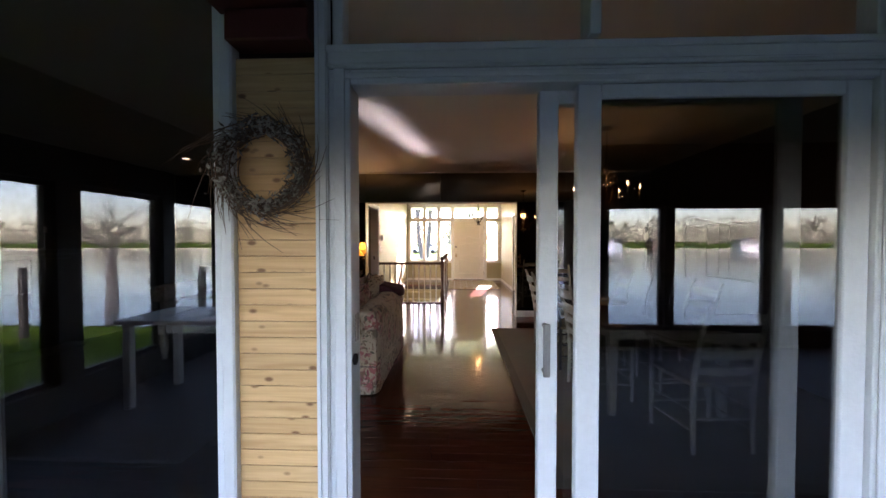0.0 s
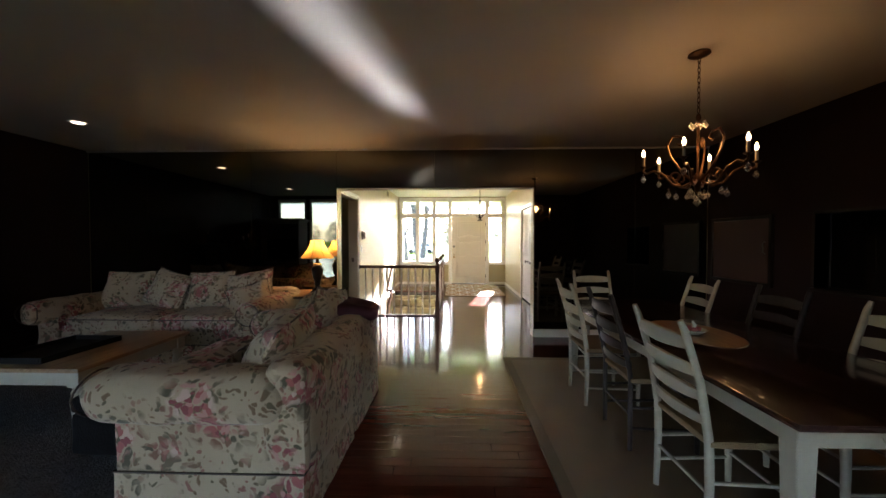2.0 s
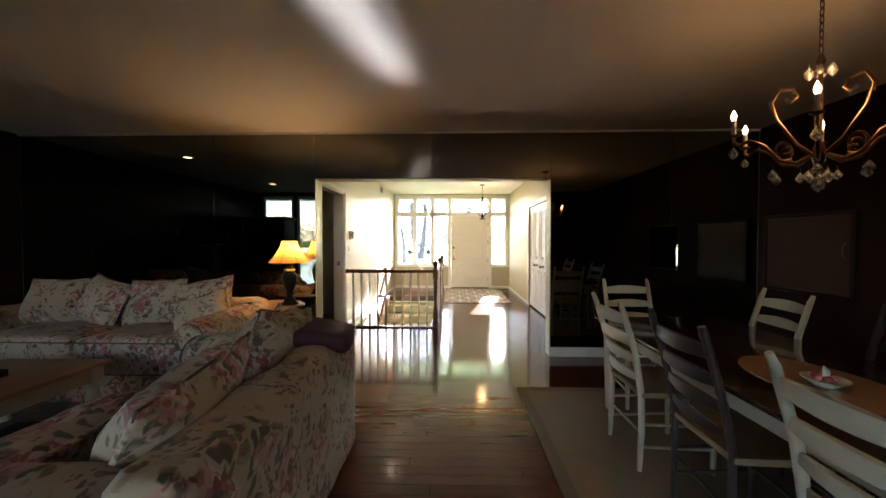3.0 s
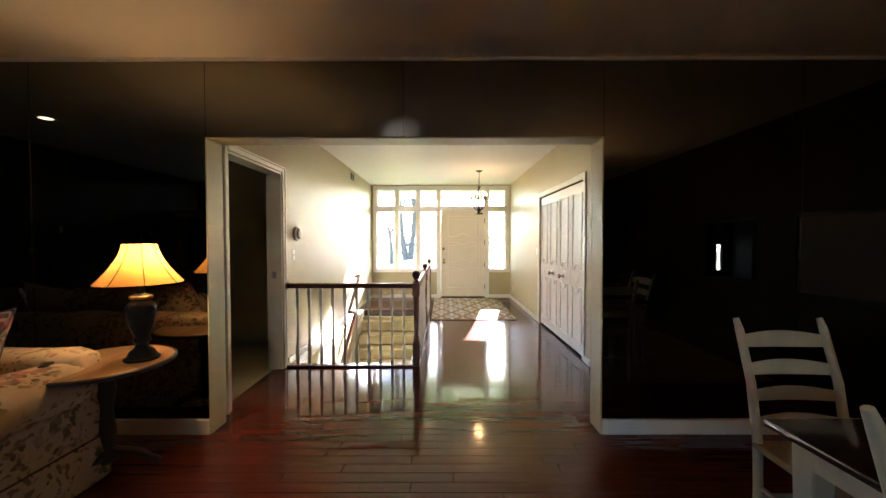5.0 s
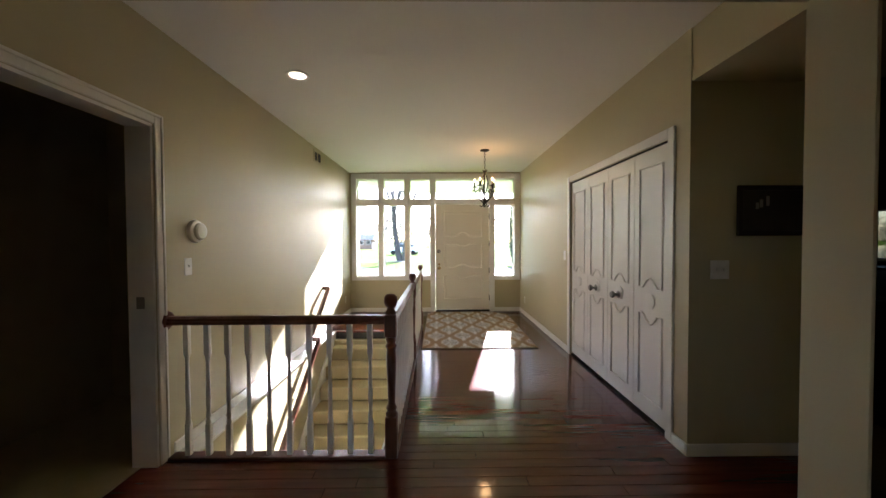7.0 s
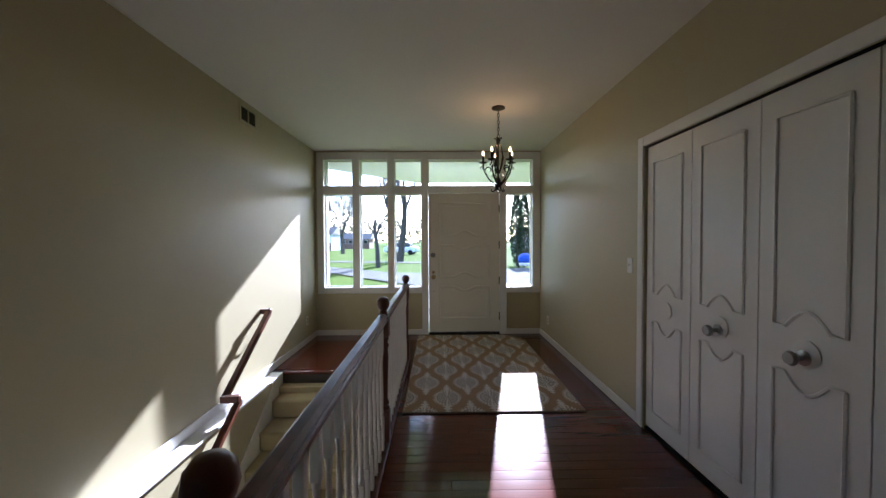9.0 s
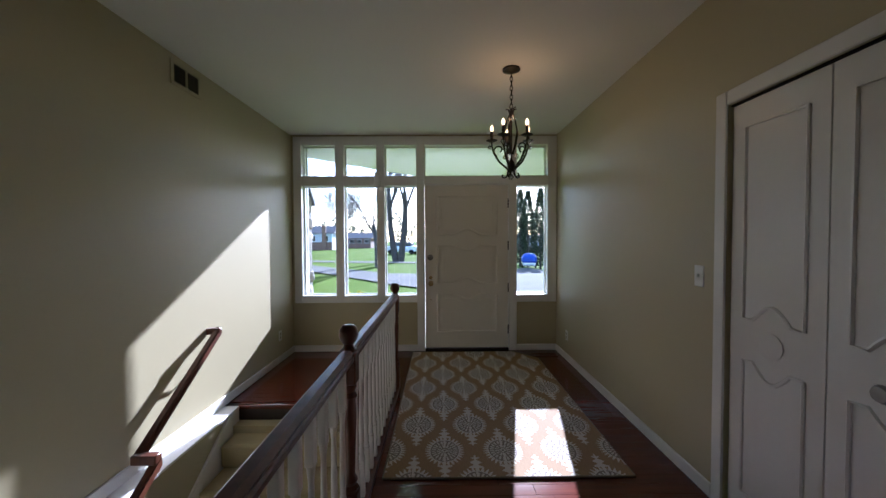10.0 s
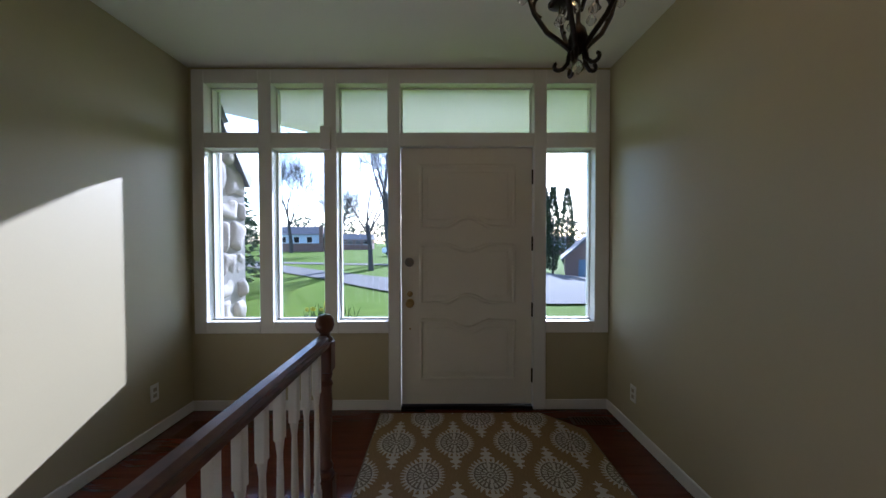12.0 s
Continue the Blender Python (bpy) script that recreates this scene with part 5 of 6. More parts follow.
# dining table
dt = thing("dining_table", "cream painted dining table with a dark polished top", "table", (1.86, 4.20, 0.01))
part("tabletop", box(bmesh.new(), -0.50, 0.50, -1.28, 1.28, 0.685, 0.712, 0.006, 2), TOP_WOOD, dt)
part("apron", boxes((-0.45, 0.45, -1.22, -1.195, 0.60, 0.685), (-0.45, 0.45, 1.195, 1.22, 0.60, 0.685), (-0.45, -0.425, -1.195, 1.195, 0.60, 0.685), (0.425, 0.45, -1.195, 1.195, 0.60, 0.685), bev=0.003), CREAM_PAINT, dt)
for sx in (-0.415, 0.415):
    for sy in (-1.185, 1.185):
        bm = boxes((sx - 0.04, sx + 0.04, sy - 0.04, sy + 0.04, 0.0, 0.684), bev=0.006)
        for v in bm.verts:
            k = 0.62 + 0.38 * min(1, v.co.z / 0.55)
            v.co.x, v.co.y = sx + (v.co.x - sx) * k, sy + (v.co.y - sy) * k
        part("leg", bm, CREAM_PAINT, dt)
runner = new("table_mat", mesh_of(turned([(0, 0), (0.30, 0), (0.302, 0.003), (0.30, 0.006), (0, 0.006)], 40), "table_mat", OAK))
runner.matrix_basis = pose(1.80, 4.12, 0.7225) @ Matrix.Diagonal((0.75, 1.15, 1, 1))
tagged(runner, "oval tan mat on the dining table", "table mat")
CHINA = material("glazed_china", (0.62, 0.66, 0.60), 0.15, vary=0.1)
PINK = material("pink_glaze", (0.55, 0.20, 0.22), 0.25, vary=0.2)
dish = thing("china_dish", "small china dish with pink ceramic flowers", "dish", (1.76, 4.06, 0.729))
part("bowl", turned([(0, 0.004), (0.035, 0.0), (0.05, 0.012), (0.075, 0.03), (0.078, 0.033), (0.05, 0.02), (0, 0.014)], 20), CHINA, dish)
for i in range(6):
    part("flower", soft_box((0.03, 0.03, 0.025), 0.012, 3, rough=0.006, at=(0.03 * math.cos(i * 1.05), 0.03 * math.sin(i * 1.05), 0.035), seed=i), PINK, dish)
part("finial", tube([(0, 0, 0.03), (0.005, 0, 0.06), (-0.008, 0, 0.085)], [0.01, 0.014, 0.004], 6), CHINA, dish)

RUSH = material("woven_rush_seat", (0.26, 0.18, 0.09), 0.8, vary=0.25, scale=12, fine=120, bump=0.6)


def ladder_chair(mat, label, turned_posts=False, arms=False):
    """A ladder-back chair that faces +y: posts that lean back, four bowed slats, rush seat, rungs."""
    c = thing("dining_chair", label, "chair", (0, 0, 0), "chairs round the dining table")
    for sx in (-0.195, 0.195):
        pts = [(sx, -0.20, 0), (sx, -0.19, 0.25), (sx, -0.195, 0.45), (sx, -0.235, 0.70), (sx, -0.305, 0.93), (sx, -0.325, 0.975)]
        rad = [0.014, 0.018, 0.019, 0.018, 0.017, 0.012]
        if turned_posts:
            pts, rad = [], []
            for i in range(49):
                z = 0.98 * i / 48
                y = -0.195 if z < 0.45 else -0.195 - 0.13 * ((z - 0.45) / 0.53) ** 1.3
                pts.append((sx, y, z))
                rad.append(0.015 if z < 0.5 else 0.013 + 0.006 * abs(math.sin(z * 55)))
        part("back_post", tube(pts, rad, 10), mat, c)
        part("front_leg", tube([(sx * 1.12, 0.20, 0), (sx * 1.12, 0.20, 0.25), (sx * 1.12, 0.20, 0.46 + (0.2 if arms else 0))], [0.014, 0.019, 0.017], 10), mat, c)
        for z in (0.14, 0.27):
            part("rung", tube([(sx, -0.193, z), (sx * 1.12, 0.20, z)], 0.009, 7), mat, c)
        if arms:
            part("arm", tube([(sx, -0.215, 0.66), (sx * 1.15, 0.0, 0.67), (sx * 1.2, 0.24, 0.66)], [0.014, 0.02, 0.022], 8), mat, c)
    for z in (0.17, 0.30):
        part("rung", tube([(-0.218, 0.20, z), (0.218, 0.20, z)], 0.009, 7), mat, c)
    part("rung", tube([(-0.195, -0.193, 0.22), (0.195, -0.193, 0.22)], 0.009, 7), mat, c)
    for i, z in enumerate((0.535, 0.645, 0.755, 0.875)):
        h = 0.052 + 0.006 * i
        bm = bmesh.new()
        ring = []
        n = 9
        for k in range(n):
            f = k / (n - 1) * 2 - 1
            y = -0.195 - 0.13 * max(0, (z - 0.45) / 0.53) ** 1.3 - 0.035 * (1 - f * f)
            hh = h * (0.75 + 0.25 * (1 - f * f))
            ring.append([bm.verts.new((f * 0.193, y + dy, z + dz)) for dy, dz in ((-0.005, -hh / 2 + 0.006), (0.005, -hh / 2), (0.005, hh / 2 + 0.008 * (1 - f * f)), (-0.005, hh / 2))])
        for a, b in zip(ring, ring[1:]):
            for k in range(4):
                bm.faces.new((a[k], a[(k + 1) % 4], b[(k + 1) % 4], b[k]))
        bm.faces.new(ring[0])
        bm.faces.new(ring[-1])
        part("slat", bm, mat, c)
    bm = soft_box((0.44, 0.41, 0.04), 0.018, 6, rough=0.004, at=(0, 0.0, 0.445))
    for v in bm.verts:
        v.co.x *= 1.0 + 0.12 * (v.co.y + 0.2)
    part("seat", bm, RUSH, c, "woven rush seat")
    return c


white_chair = ladder_chair(CREAM_PAINT, "cream painted ladder-back chair with a rush seat")
white_chair.matrix_basis = pose(1.52, 3.48, 0.01, 0, 0, -90)
copy_thing(white_chair, pose(1.48, 4.80, 0.01, 0, 0, -90))
copy_thing(white_chair, pose(1.80, 5.58, 0.01, 0, 0, 180))
copy_thing(white_chair, pose(2.20, 5.10, 0.01, 0, 0, 86))
copy_thing(white_chair, pose(2.24, 3.62, 0.01, 0, 0, 88))
dark_chair = ladder_chair(DARK_WOOD, "dark stained ladder-back chair with turned posts", turned_posts=True)
dark_chair.matrix_basis = pose(1.53, 4.18, 0.01, 0, 0, -91)
copy_thing(dark_chair, pose(2.26, 4.36, 0.01, 0, 0, 90))
arm_chair = ladder_chair(CREAM_PAINT, "cream painted ladder-back armchair at the table's end", arms=True)
arm_chair.matrix_basis = pose(1.92, 2.72, 0.01, 0, 0, 4)

# side table, lamp, black box
st = thing("side_table", "round oak side table with a dark pedestal", "table", (-1.72, 6.27, 0))
part("tabletop", turned([(0, 0.636), (0.31, 0.636), (0.325, 0.646), (0.325, 0.655), (0.31, 0.664), (0, 0.664)], 40), OAK, st)
part("rim", turned([(0.328, 0.634), (0.338, 0.64), (0.338, 0.656), (0.328, 0.662), (0.327, 0.648)], 40), DARK_WOOD, st)
part("pedestal", turned([(0.05, 0.636), (0.035, 0.58), (0.05, 0.50), (0.03, 0.40), (0.045, 0.25), (0.03, 0.15), (0.06, 0.10), (0.05, 0.08)], 18), DARK_WOOD, st)
for k in range(3):
    a = k * 2.094 + 0.4
    part("foot", tube([(0.03 * math.cos(a), 0.03 * math.sin(a), 0.13), (0.14 * math.cos(a), 0.14 * math.sin(a), 0.10), (0.25 * math.cos(a), 0.25 * math.sin(a), 0.02)], [0.03, 0.025, 0.02], 8), DARK_WOOD, st)
SHADE = bpy.data.materials.new("lit_parchment_shade")
SHADE.use_nodes = True
sn, sl = SHADE.node_tree.nodes, SHADE.node_tree.links
sn.remove(sn["Principled BSDF"])
s_d, s_t, s_m = sn.new("ShaderNodeBsdfDiffuse"), sn.new("ShaderNodeBsdfTranslucent"), sn.new("ShaderNodeMixShader")
s_d.inputs[0].default_value, s_t.inputs[0].default_value = (0.75, 0.60, 0.34, 1), (0.95, 0.72, 0.34, 1)
s_m.inputs[0].default_value = 0.7
sl.new(s_d.outputs[0], s_m.inputs[1])
sl.new(s_t.outputs[0], s_m.inputs[2])
sl.new(s_m.outputs[0], sn["Material Output"].inputs[0])
URN = material("dark_glazed_urn", (0.014, 0.012, 0.010), 0.3, vary=0.3, scale=14, fine=60, bump=0.1, spec=0.08)
lp = thing("table_lamp", "dark urn table lamp with a lit amber bell shade", "lamp", (-1.53, 6.30, 0.664))
part("base", turned([(0, 0), (0.085, 0), (0.088, 0.012), (0.07, 0.025), (0.06, 0.05), (0.035, 0.07), (0.030, 0.09), (0.045, 0.11), (0.036, 0.13), (0.060, 0.20), (0.072, 0.27), (0.074, 0.31), (0.055, 0.335), (0.03, 0.35), (0.05, 0.36), (0.05, 0.37), (0.02, 0.385), (0.018, 0.46), (0, 0.46)], 24), URN, lp)
part("band", turned([(0.052, 0.352), (0.056, 0.358), (0.056, 0.368), (0.052, 0.372)], 24), BRASS, lp, "brass collar")
prof = []
for k in range(13):
    f = k / 12
    prof.append((0.080 + (0.208 - 0.080) * (1 - f) ** 1.6, 0.445 + 0.225 * f))
sh = turned(prof + [(r_ - 0.003, z_) for r_, z_ in reversed(prof)], 32)
for f in [f for f in sh.faces if len(f.verts) > 4]:
    sh.faces.remove(f)
part("shade", sh, SHADE, lp, "pleated amber bell shade")
for k in range(8):
    a = k * math.pi / 4
    part("rib", tube([((r_ + 0.002) * math.cos(a), (r_ + 0.002) * math.sin(a), z_) for r_, z_ in prof], 0.0025, 4), OAK, lp)
part("harp", tube([(0, 0, 0.46), (0, 0, 0.66)], 0.004, 5), BRASS, lp)
part("bulb", turned([(0, 0.50), (0.02, 0.51), (0.03, 0.545), (0.02, 0.58), (0, 0.585)], 12), glowing("lit_lamp_bulb", (1.0, 0.62, 0.25), 0.5), lp)
lamp("table_lamp_light", "POINT", (-1.53, 6.34, 1.24), 0.32, (1.0, 0.60, 0.24), 0.035)
ph = thing("phone_base", "black handset base on the side table", "telephone", (-1.82, 6.10, 0.664), turn=25)
part("body", box(bmesh.new(), -0.06, 0.06, -0.09, 0.09, 0, 0.028, 0.008, 2), BLACK, ph)
part("handset", soft_box((0.045, 0.16, 0.03), 0.012, 4, at=(-0.02, 0, 0.04)), BLACK, ph)

# dining chandelier
def drop(bm, at, size):
    turned([(0, 0), (size * 0.32, size * 0.25), (size * 0.42, size * 0.45), (size * 0.2, size * 0.8), (0, size)], 8, (at[0], at[1], at[2] - size), bm)
    tube([(at[0], at[1], at[2]), (at[0], at[1], at[2] + 0.02)], 0.0015, 4, bm)


def crystal(parent, at, size):
    bm = bmesh.new()
    drop(bm, at, size)
    part("crystal", bm, CRYSTAL, parent, "clear crystal drop")


def candle(parent, x, y, z, h=0.075, dish=0.028, metal=None):
    part("drip_dish", turned([(0, 0), (dish * 0.4, -0.004), (dish, 0.006), (dish * 1.02, 0.009), (dish * 0.35, 0.004), (0, 0.004)], 14, (x, y, z)), metal or BRONZE, parent)
    part("candle_sleeve", turned([(0, 0), (0.0115, 0), (0.0115, h), (0, h)], 12, (x, y, z + 0.004)), metal or CREAM_PAINT, parent)
    part("bulb", turned([(0, 0), (0.008, 0.002), (0.0135, 0.018), (0.012, 0.03), (0.004, 0.048), (0, 0.054)], 12, (x, y, z + h + 0.004)), BULB, parent, "lit flame-shaped bulb")


def chain(parent, x, y, z0, z1, mat, link=0.045):
    n = int((z1 - z0) / (link * 0.72))
    bm = bmesh.new()
    for i in range(n):
        zc = z0 + (i + 0.5) * (z1 - z0) / n
        a0 = (i % 2) * math.pi / 2
        pts = [(x + 0.010 * math.cos(t) * math.cos(a0), y + 0.010 * math.cos(t) * math.sin(a0), zc + link * 0.5 * math.sin(t)) for t in [2 * math.pi * k / 12 for k in range(13)]]
        tube(pts, 0.003, 5, bm, caps=False)
    part("chain", bm, mat, parent)


def scroll(cx, cz, r0, r1, a0, a1, n=18):
    """A flat spiral as (distance, height) pairs."""
    return [(cx + (r0 + (r1 - r0) * i / n) * math.cos(a0 + (a1 - a0) * i / n), cz + (r0 + (r1 - r0) * i / n) * math.sin(a0 + (a1 - a0) * i / n)) for i in range(n + 1)]


ch = thing("chandelier", "bronze scrolled chandelier with six lit candles and crystals", "chandelier", (1.89, 4.24, 0))
ch.scale = (0.86, 0.86, 1.0)
part("canopy", turned([(0, CL - 0.001), (0.075, CL - 0.001), (0.078, CL - 0.012), (0.05, CL - 0.025), (0.015, CL - 0.034), (0, CL - 0.036)], 24), BRONZE, ch)
chain(ch, 0, 0, 2.20, CL - 0.03, BRONZE)
part("stem", turned([(0, 2.20), (0.012, 2.19), (0.02, 2.16), (0.010, 2.12), (0.010, 1.80), (0.022, 1.77), (0.03, 1.73), (0.02, 1.69), (0.008, 1.66), (0, 1.65)], 14), BRONZE, ch)
for k in range(6):
    a = k * math.pi / 3 + 0.77
    c, s = math.cos(a), math.sin(a)
    put = lambda pts: [(d * c, d * s, z) for d, z in pts]
    arm = [(0.02, 1.74), (0.10, 1.70), (0.17, 1.715), (0.24, 1.79), (0.31, 1.82), (0.36, 1.80), (0.385, 1.815), (0.385, 1.84)]
    fine = [(arm[i][0] + (arm[i + 1][0] - arm[i][0]) * f, arm[i][1] + (arm[i + 1][1] - arm[i][1]) * f) for i in range(len(arm) - 1) for f in (0, 0.5)] + [arm[-1]]
    part("arm", tube(put(fine), 0.0085, 7), BRONZE, ch)
    part("scroll", tube(put(scroll(0.15, 1.765, 0.055, 0.016, -2.2, 5.0)), 0.007, 6), BRONZE, ch)
    heart = [(0.02, 1.73), (0.10, 1.79), (0.19, 1.91), (0.215, 1.99), (0.18, 2.05), (0.12, 2.045), (0.10, 2.01), (0.125, 1.985), (0.15, 2.0)]
    if k % 2 == 0:
        part("heart_scroll", tube(put(heart), [0.009] * 7 + [0.007, 0.006], 7), BRONZE, ch)
    candle(ch, 0.385 * c, 0.385 * s, 1.842)
    for at, size in (((0.385 * c, 0.385 * s, 1.79), 0.055), ((0.20 * c, 0.20 * s, 1.675), 0.055), ((0.07 * math.cos(a + 0.5), 0.07 * math.sin(a + 0.5), 1.66), 0.05), ((0.05 * c, 0.05 * s, 2.14), 0.05)):
        crystal(ch, at, size)
crystal(ch, (0, 0, 1.63), 0.07)
lamp("chandelier_light", "POINT", (1.89, 4.24, 1.98), 0.10, (1.0, 0.50, 0.16), 0.06)

# downlights
for x, y in ((-3.81, 5.50), (-3.80, 2.95)):
    d = thing("downlight", "small lit recessed ceiling downlight", "ceiling light", (x, y, CL), "recessed living room downlights")
    part("trim_ring", turned([(0.055, 0.0), (0.058, -0.004), (0.085, -0.006), (0.088, 0.0)], 24), WHITE, d)
    part("lens", turned([(0, -0.002), (0.055, -0.002), (0.055, 0.0), (0, 0.0)], 20), DOWNLIGHT, d)

# fireplace on the west wall, mantel things
fp = thing("fireplace", "dark stone fireplace with a wooden mantel shelf", "fireplace", (0, 0, 0))
part("surround", boxes((XL, XL + 0.22, 2.9, 3.25, 0, 1.2), (XL, XL + 0.22, 4.25, 4.6, 0, 1.2), (XL, XL + 0.22, 3.25, 4.25, 0.75, 1.2), (XL, XL + 0.06, 3.25, 4.25, 0, 0.75), bev=0.01), DARK_WOOD, fp)
part("mantel_shelf", boxes((XL, XL + 0.34, 2.8, 4.7, 1.2, 1.26), (XL, XL + 0.28, 2.86, 4.64, 1.14, 1.2), bev=0.008), DARK_WOOD, fp)
part("hearth", boxes((XL, XL + 0.5, 2.8, 4.7, 0, 0.06), bev=0.006), MORTAR, fp)
for y, h in ((3.0, 0.16), (3.2, 0.10), (4.45, 0.20)):
    cs = thing("candlestick", "dark candlestick with a pale candle on the mantel", "candlestick", (XL + 0.17, y, 1.26))
    part("stick", turned([(0, 0), (0.04, 0), (0.04, 0.01), (0.012, 0.03), (0.018, h * 0.5), (0.01, h * 0.8), (0.03, h), (0, h)], 14), IRON, cs)
    part("candle", turned([(0, 0), (0.016, 0), (0.016, 0.08), (0, 0.082)], 12, (0, 0, h)), CREAM_PAINT, cs)

# television cabinet in the window corner
ar = thing("television_cabinet", "tall grey-brown television cabinet with crown moulding", "cabinet", (-4.36, 2.05, 0))
GREIGE = material("grey_brown_cabinet_paint", (0.14, 0.11, 0.09), 0.45, vary=0.12, scale=6, fine=40)
part("body", boxes((-0.52, 0.52, -0.28, -0.24, 0.06, 1.84), (-0.52, -0.48, -0.24, 0.28, 0.06, 1.84), (0.48, 0.52, -0.24, 0.28, 0.06, 1.84), (-0.48, 0.48, -0.24, 0.28, 0.72, 0.76), (-0.48, 0.48, -0.24, 0.28, 0.06, 0.10), (-0.48, 0.48, -0.24, 0.28, 1.80, 1.84), bev=0.004), GREIGE, ar)
part("crown", boxes((-0.56, 0.56, -0.30, 0.33, 1.84, 1.89), (-0.60, 0.60, -0.32, 0.37, 1.89, 1.92), bev=0.008), GREIGE, ar)
part("plinth", boxes((-0.54, 0.54, -0.29, 0.30, 0.0, 0.06), bev=0.005), GREIGE, ar)
for sx in (-1, 1):
    d = part("door", boxes((sx * 0.245 - 0.235, sx * 0.245 + 0.235, 0.28, 0.302, 0.11, 0.71), bev=0.004), GREIGE, ar)
    part("knob", facing(turned(lathe_knob, 12), (sx * 0.04, 0.302, 0.42), "y"), STEEL, d)
tv = thing("television", "black flat television standing in the cabinet", "television", (-4.36, 2.10, 0.76))
part("screen", boxes((-0.44, 0.44, -0.02, 0.02, 0.08, 0.62), bev=0.006), BLACK, tv)
part("stand", boxes((-0.15, 0.15, -0.08, 0.08, 0.0, 0.015), (-0.04, 0.04, -0.02, 0.02, 0.015, 0.08), bev=0.004), BLACK, tv)

# closed shutter and pass-through frame on the east wall
sp = thing("serving_shutter", "closed dark brown serving shutter in a thin frame", "shutter", (0, 0, 0))
SHUT = material("brown_shutter_stain", (0.085, 0.035, 0.022), 0.35, vary=0.15, scale=3, fine=40)
part("panel", boxes((XR - 0.028, XR - 0.001, 5.72, 6.55, 0.86, 1.57), bev=0.004), SHUT, sp)
part("frame", boxes((XR - 0.036, XR - 0.001, 5.68, 5.715, 0.82, 1.61), (XR - 0.036, XR - 0.001, 6.555, 6.59, 0.82, 1.61), (XR - 0.036, XR - 0.001, 5.715, 6.555, 0.82, 0.855), (XR - 0.036, XR - 0.001, 5.715, 6.555, 1.575, 1.61), bev=0.003), DARK_WOOD, sp)
part("handle", tube([(XR - 0.03, 5.76, 1.18), (XR - 0.055, 5.76, 1.20), (XR - 0.055, 5.76, 1.30), (XR - 0.03, 5.76, 1.32)], 0.006, 6), STEEL, sp)
structure("trim", boxes((XR - 0.004, 3.82, 4.42, 4.45, 0.881, 1.61), (XR - 0.004, 3.82, 5.25, 5.28, 0.881, 1.61), (XR - 0.004, 3.82, 4.45, 5.25, 1.58, 1.61), (XR - 0.03, 3.88, 4.42, 5.28, 0.85, 0.88), bev=0.003), DARK_WOOD, "dark frame and shelf of the kitchen pass-through", "trim")

# kitchen seen through it
kc = thing("kitchen_counter", "white kitchen counter under the window", "counter", (0, 0, 0))
part("body", boxes((7.1, 8.8, 1.60, 2.22, 0.0, 0.87), bev=0.005), WHITE, kc)
part("worktop", boxes((7.08, 8.85, 1.59, 2.28, 0.87, 0.91), bev=0.006), BLACK, kc)
fz = thing("kitchen_cupboard", "tall white kitchen cupboard by the window", "cupboard", (0, 0, 0))
part("body", boxes((6.3, 7.0, 1.60, 2.1, 0.0, 2.2), bev=0.006), WHITE, fz)
part("door", boxes((6.32, 6.98, 2.10, 2.125, 0.1, 2.15), bev=0.005), WHITE, fz)
# added dark block: makes the kitchen look unlit from the living room
kd = thing("kitchen_cabinet", "added dark block that keeps the pass-through view dim", "cabinet", (0, 0, 0))
part("body", boxes((4.6, 5.2, 5.0, 6.65, 0.0, 2.2), bev=0.006), DARK_WOOD, kd)
for k in range(3):
    part("door", boxes((4.578, 4.599, 5.02 + 0.545 * k, 5.54 + 0.545 * k, 0.1, 2.15), bev=0.004), DARK_WOOD, kd)
bt = thing("bottle", "green glass bottle on the kitchen counter", "bottle", (7.35, 2.0, 0.91))
part("body", turned([(0, 0), (0.036, 0), (0.038, 0.02), (0.038, 0.17), (0.014, 0.22), (0.014, 0.29), (0, 0.29)], 16), material("green_glass", (0.03, 0.22, 0.08), 0.08, vary=0.05), bt)

# wreath on the pine boards
wr = thing("wreath", "dried twig wreath with grey leaves hung on pine boards", "wreath", (-0.424, 1.456, 1.615))
TWIGS = material("dry_brown_twigs", (0.16, 0.10, 0.065), 0.85, vary=0.3, scale=20)
SAGE = material("dry_grey_leaves", (0.44, 0.42, 0.37), 0.8, vary=0.35, scale=30)
SAGE2 = material("dry_dark_leaves", (0.13, 0.10, 0.08), 0.8, vary=0.3, scale=30)
r = random.Random(17)
tw, l1, l2 = bmesh.new(), bmesh.new(), bmesh.new()
for i in range(300):
    a = r.uniform(0, 6.283)
    R = r.gauss(0.137, 0.012)
    sweep = r.uniform(0.5, 1.3)
    fly = r.random() ** 3 * (0.16 if math.cos(a - 3.4) > -0.2 else 0.10)
    pts = []
    y0, z0 = r.gauss(-0.02, 0.02), r.gauss(0, 0.012)
    for k in range(6):
        t = k / 5
        rr = R + z0 + fly * t * t
        pts.append((rr * math.cos(a + sweep * t), min(0.009, y0 - 0.05 * fly * t * 6 * r.random()), rr * math.sin(a + sweep * t)))
    tube(pts, [0.0022, 0.0022, 0.002, 0.0016, 0.0012, 0.0006], 4, tw, caps=False)
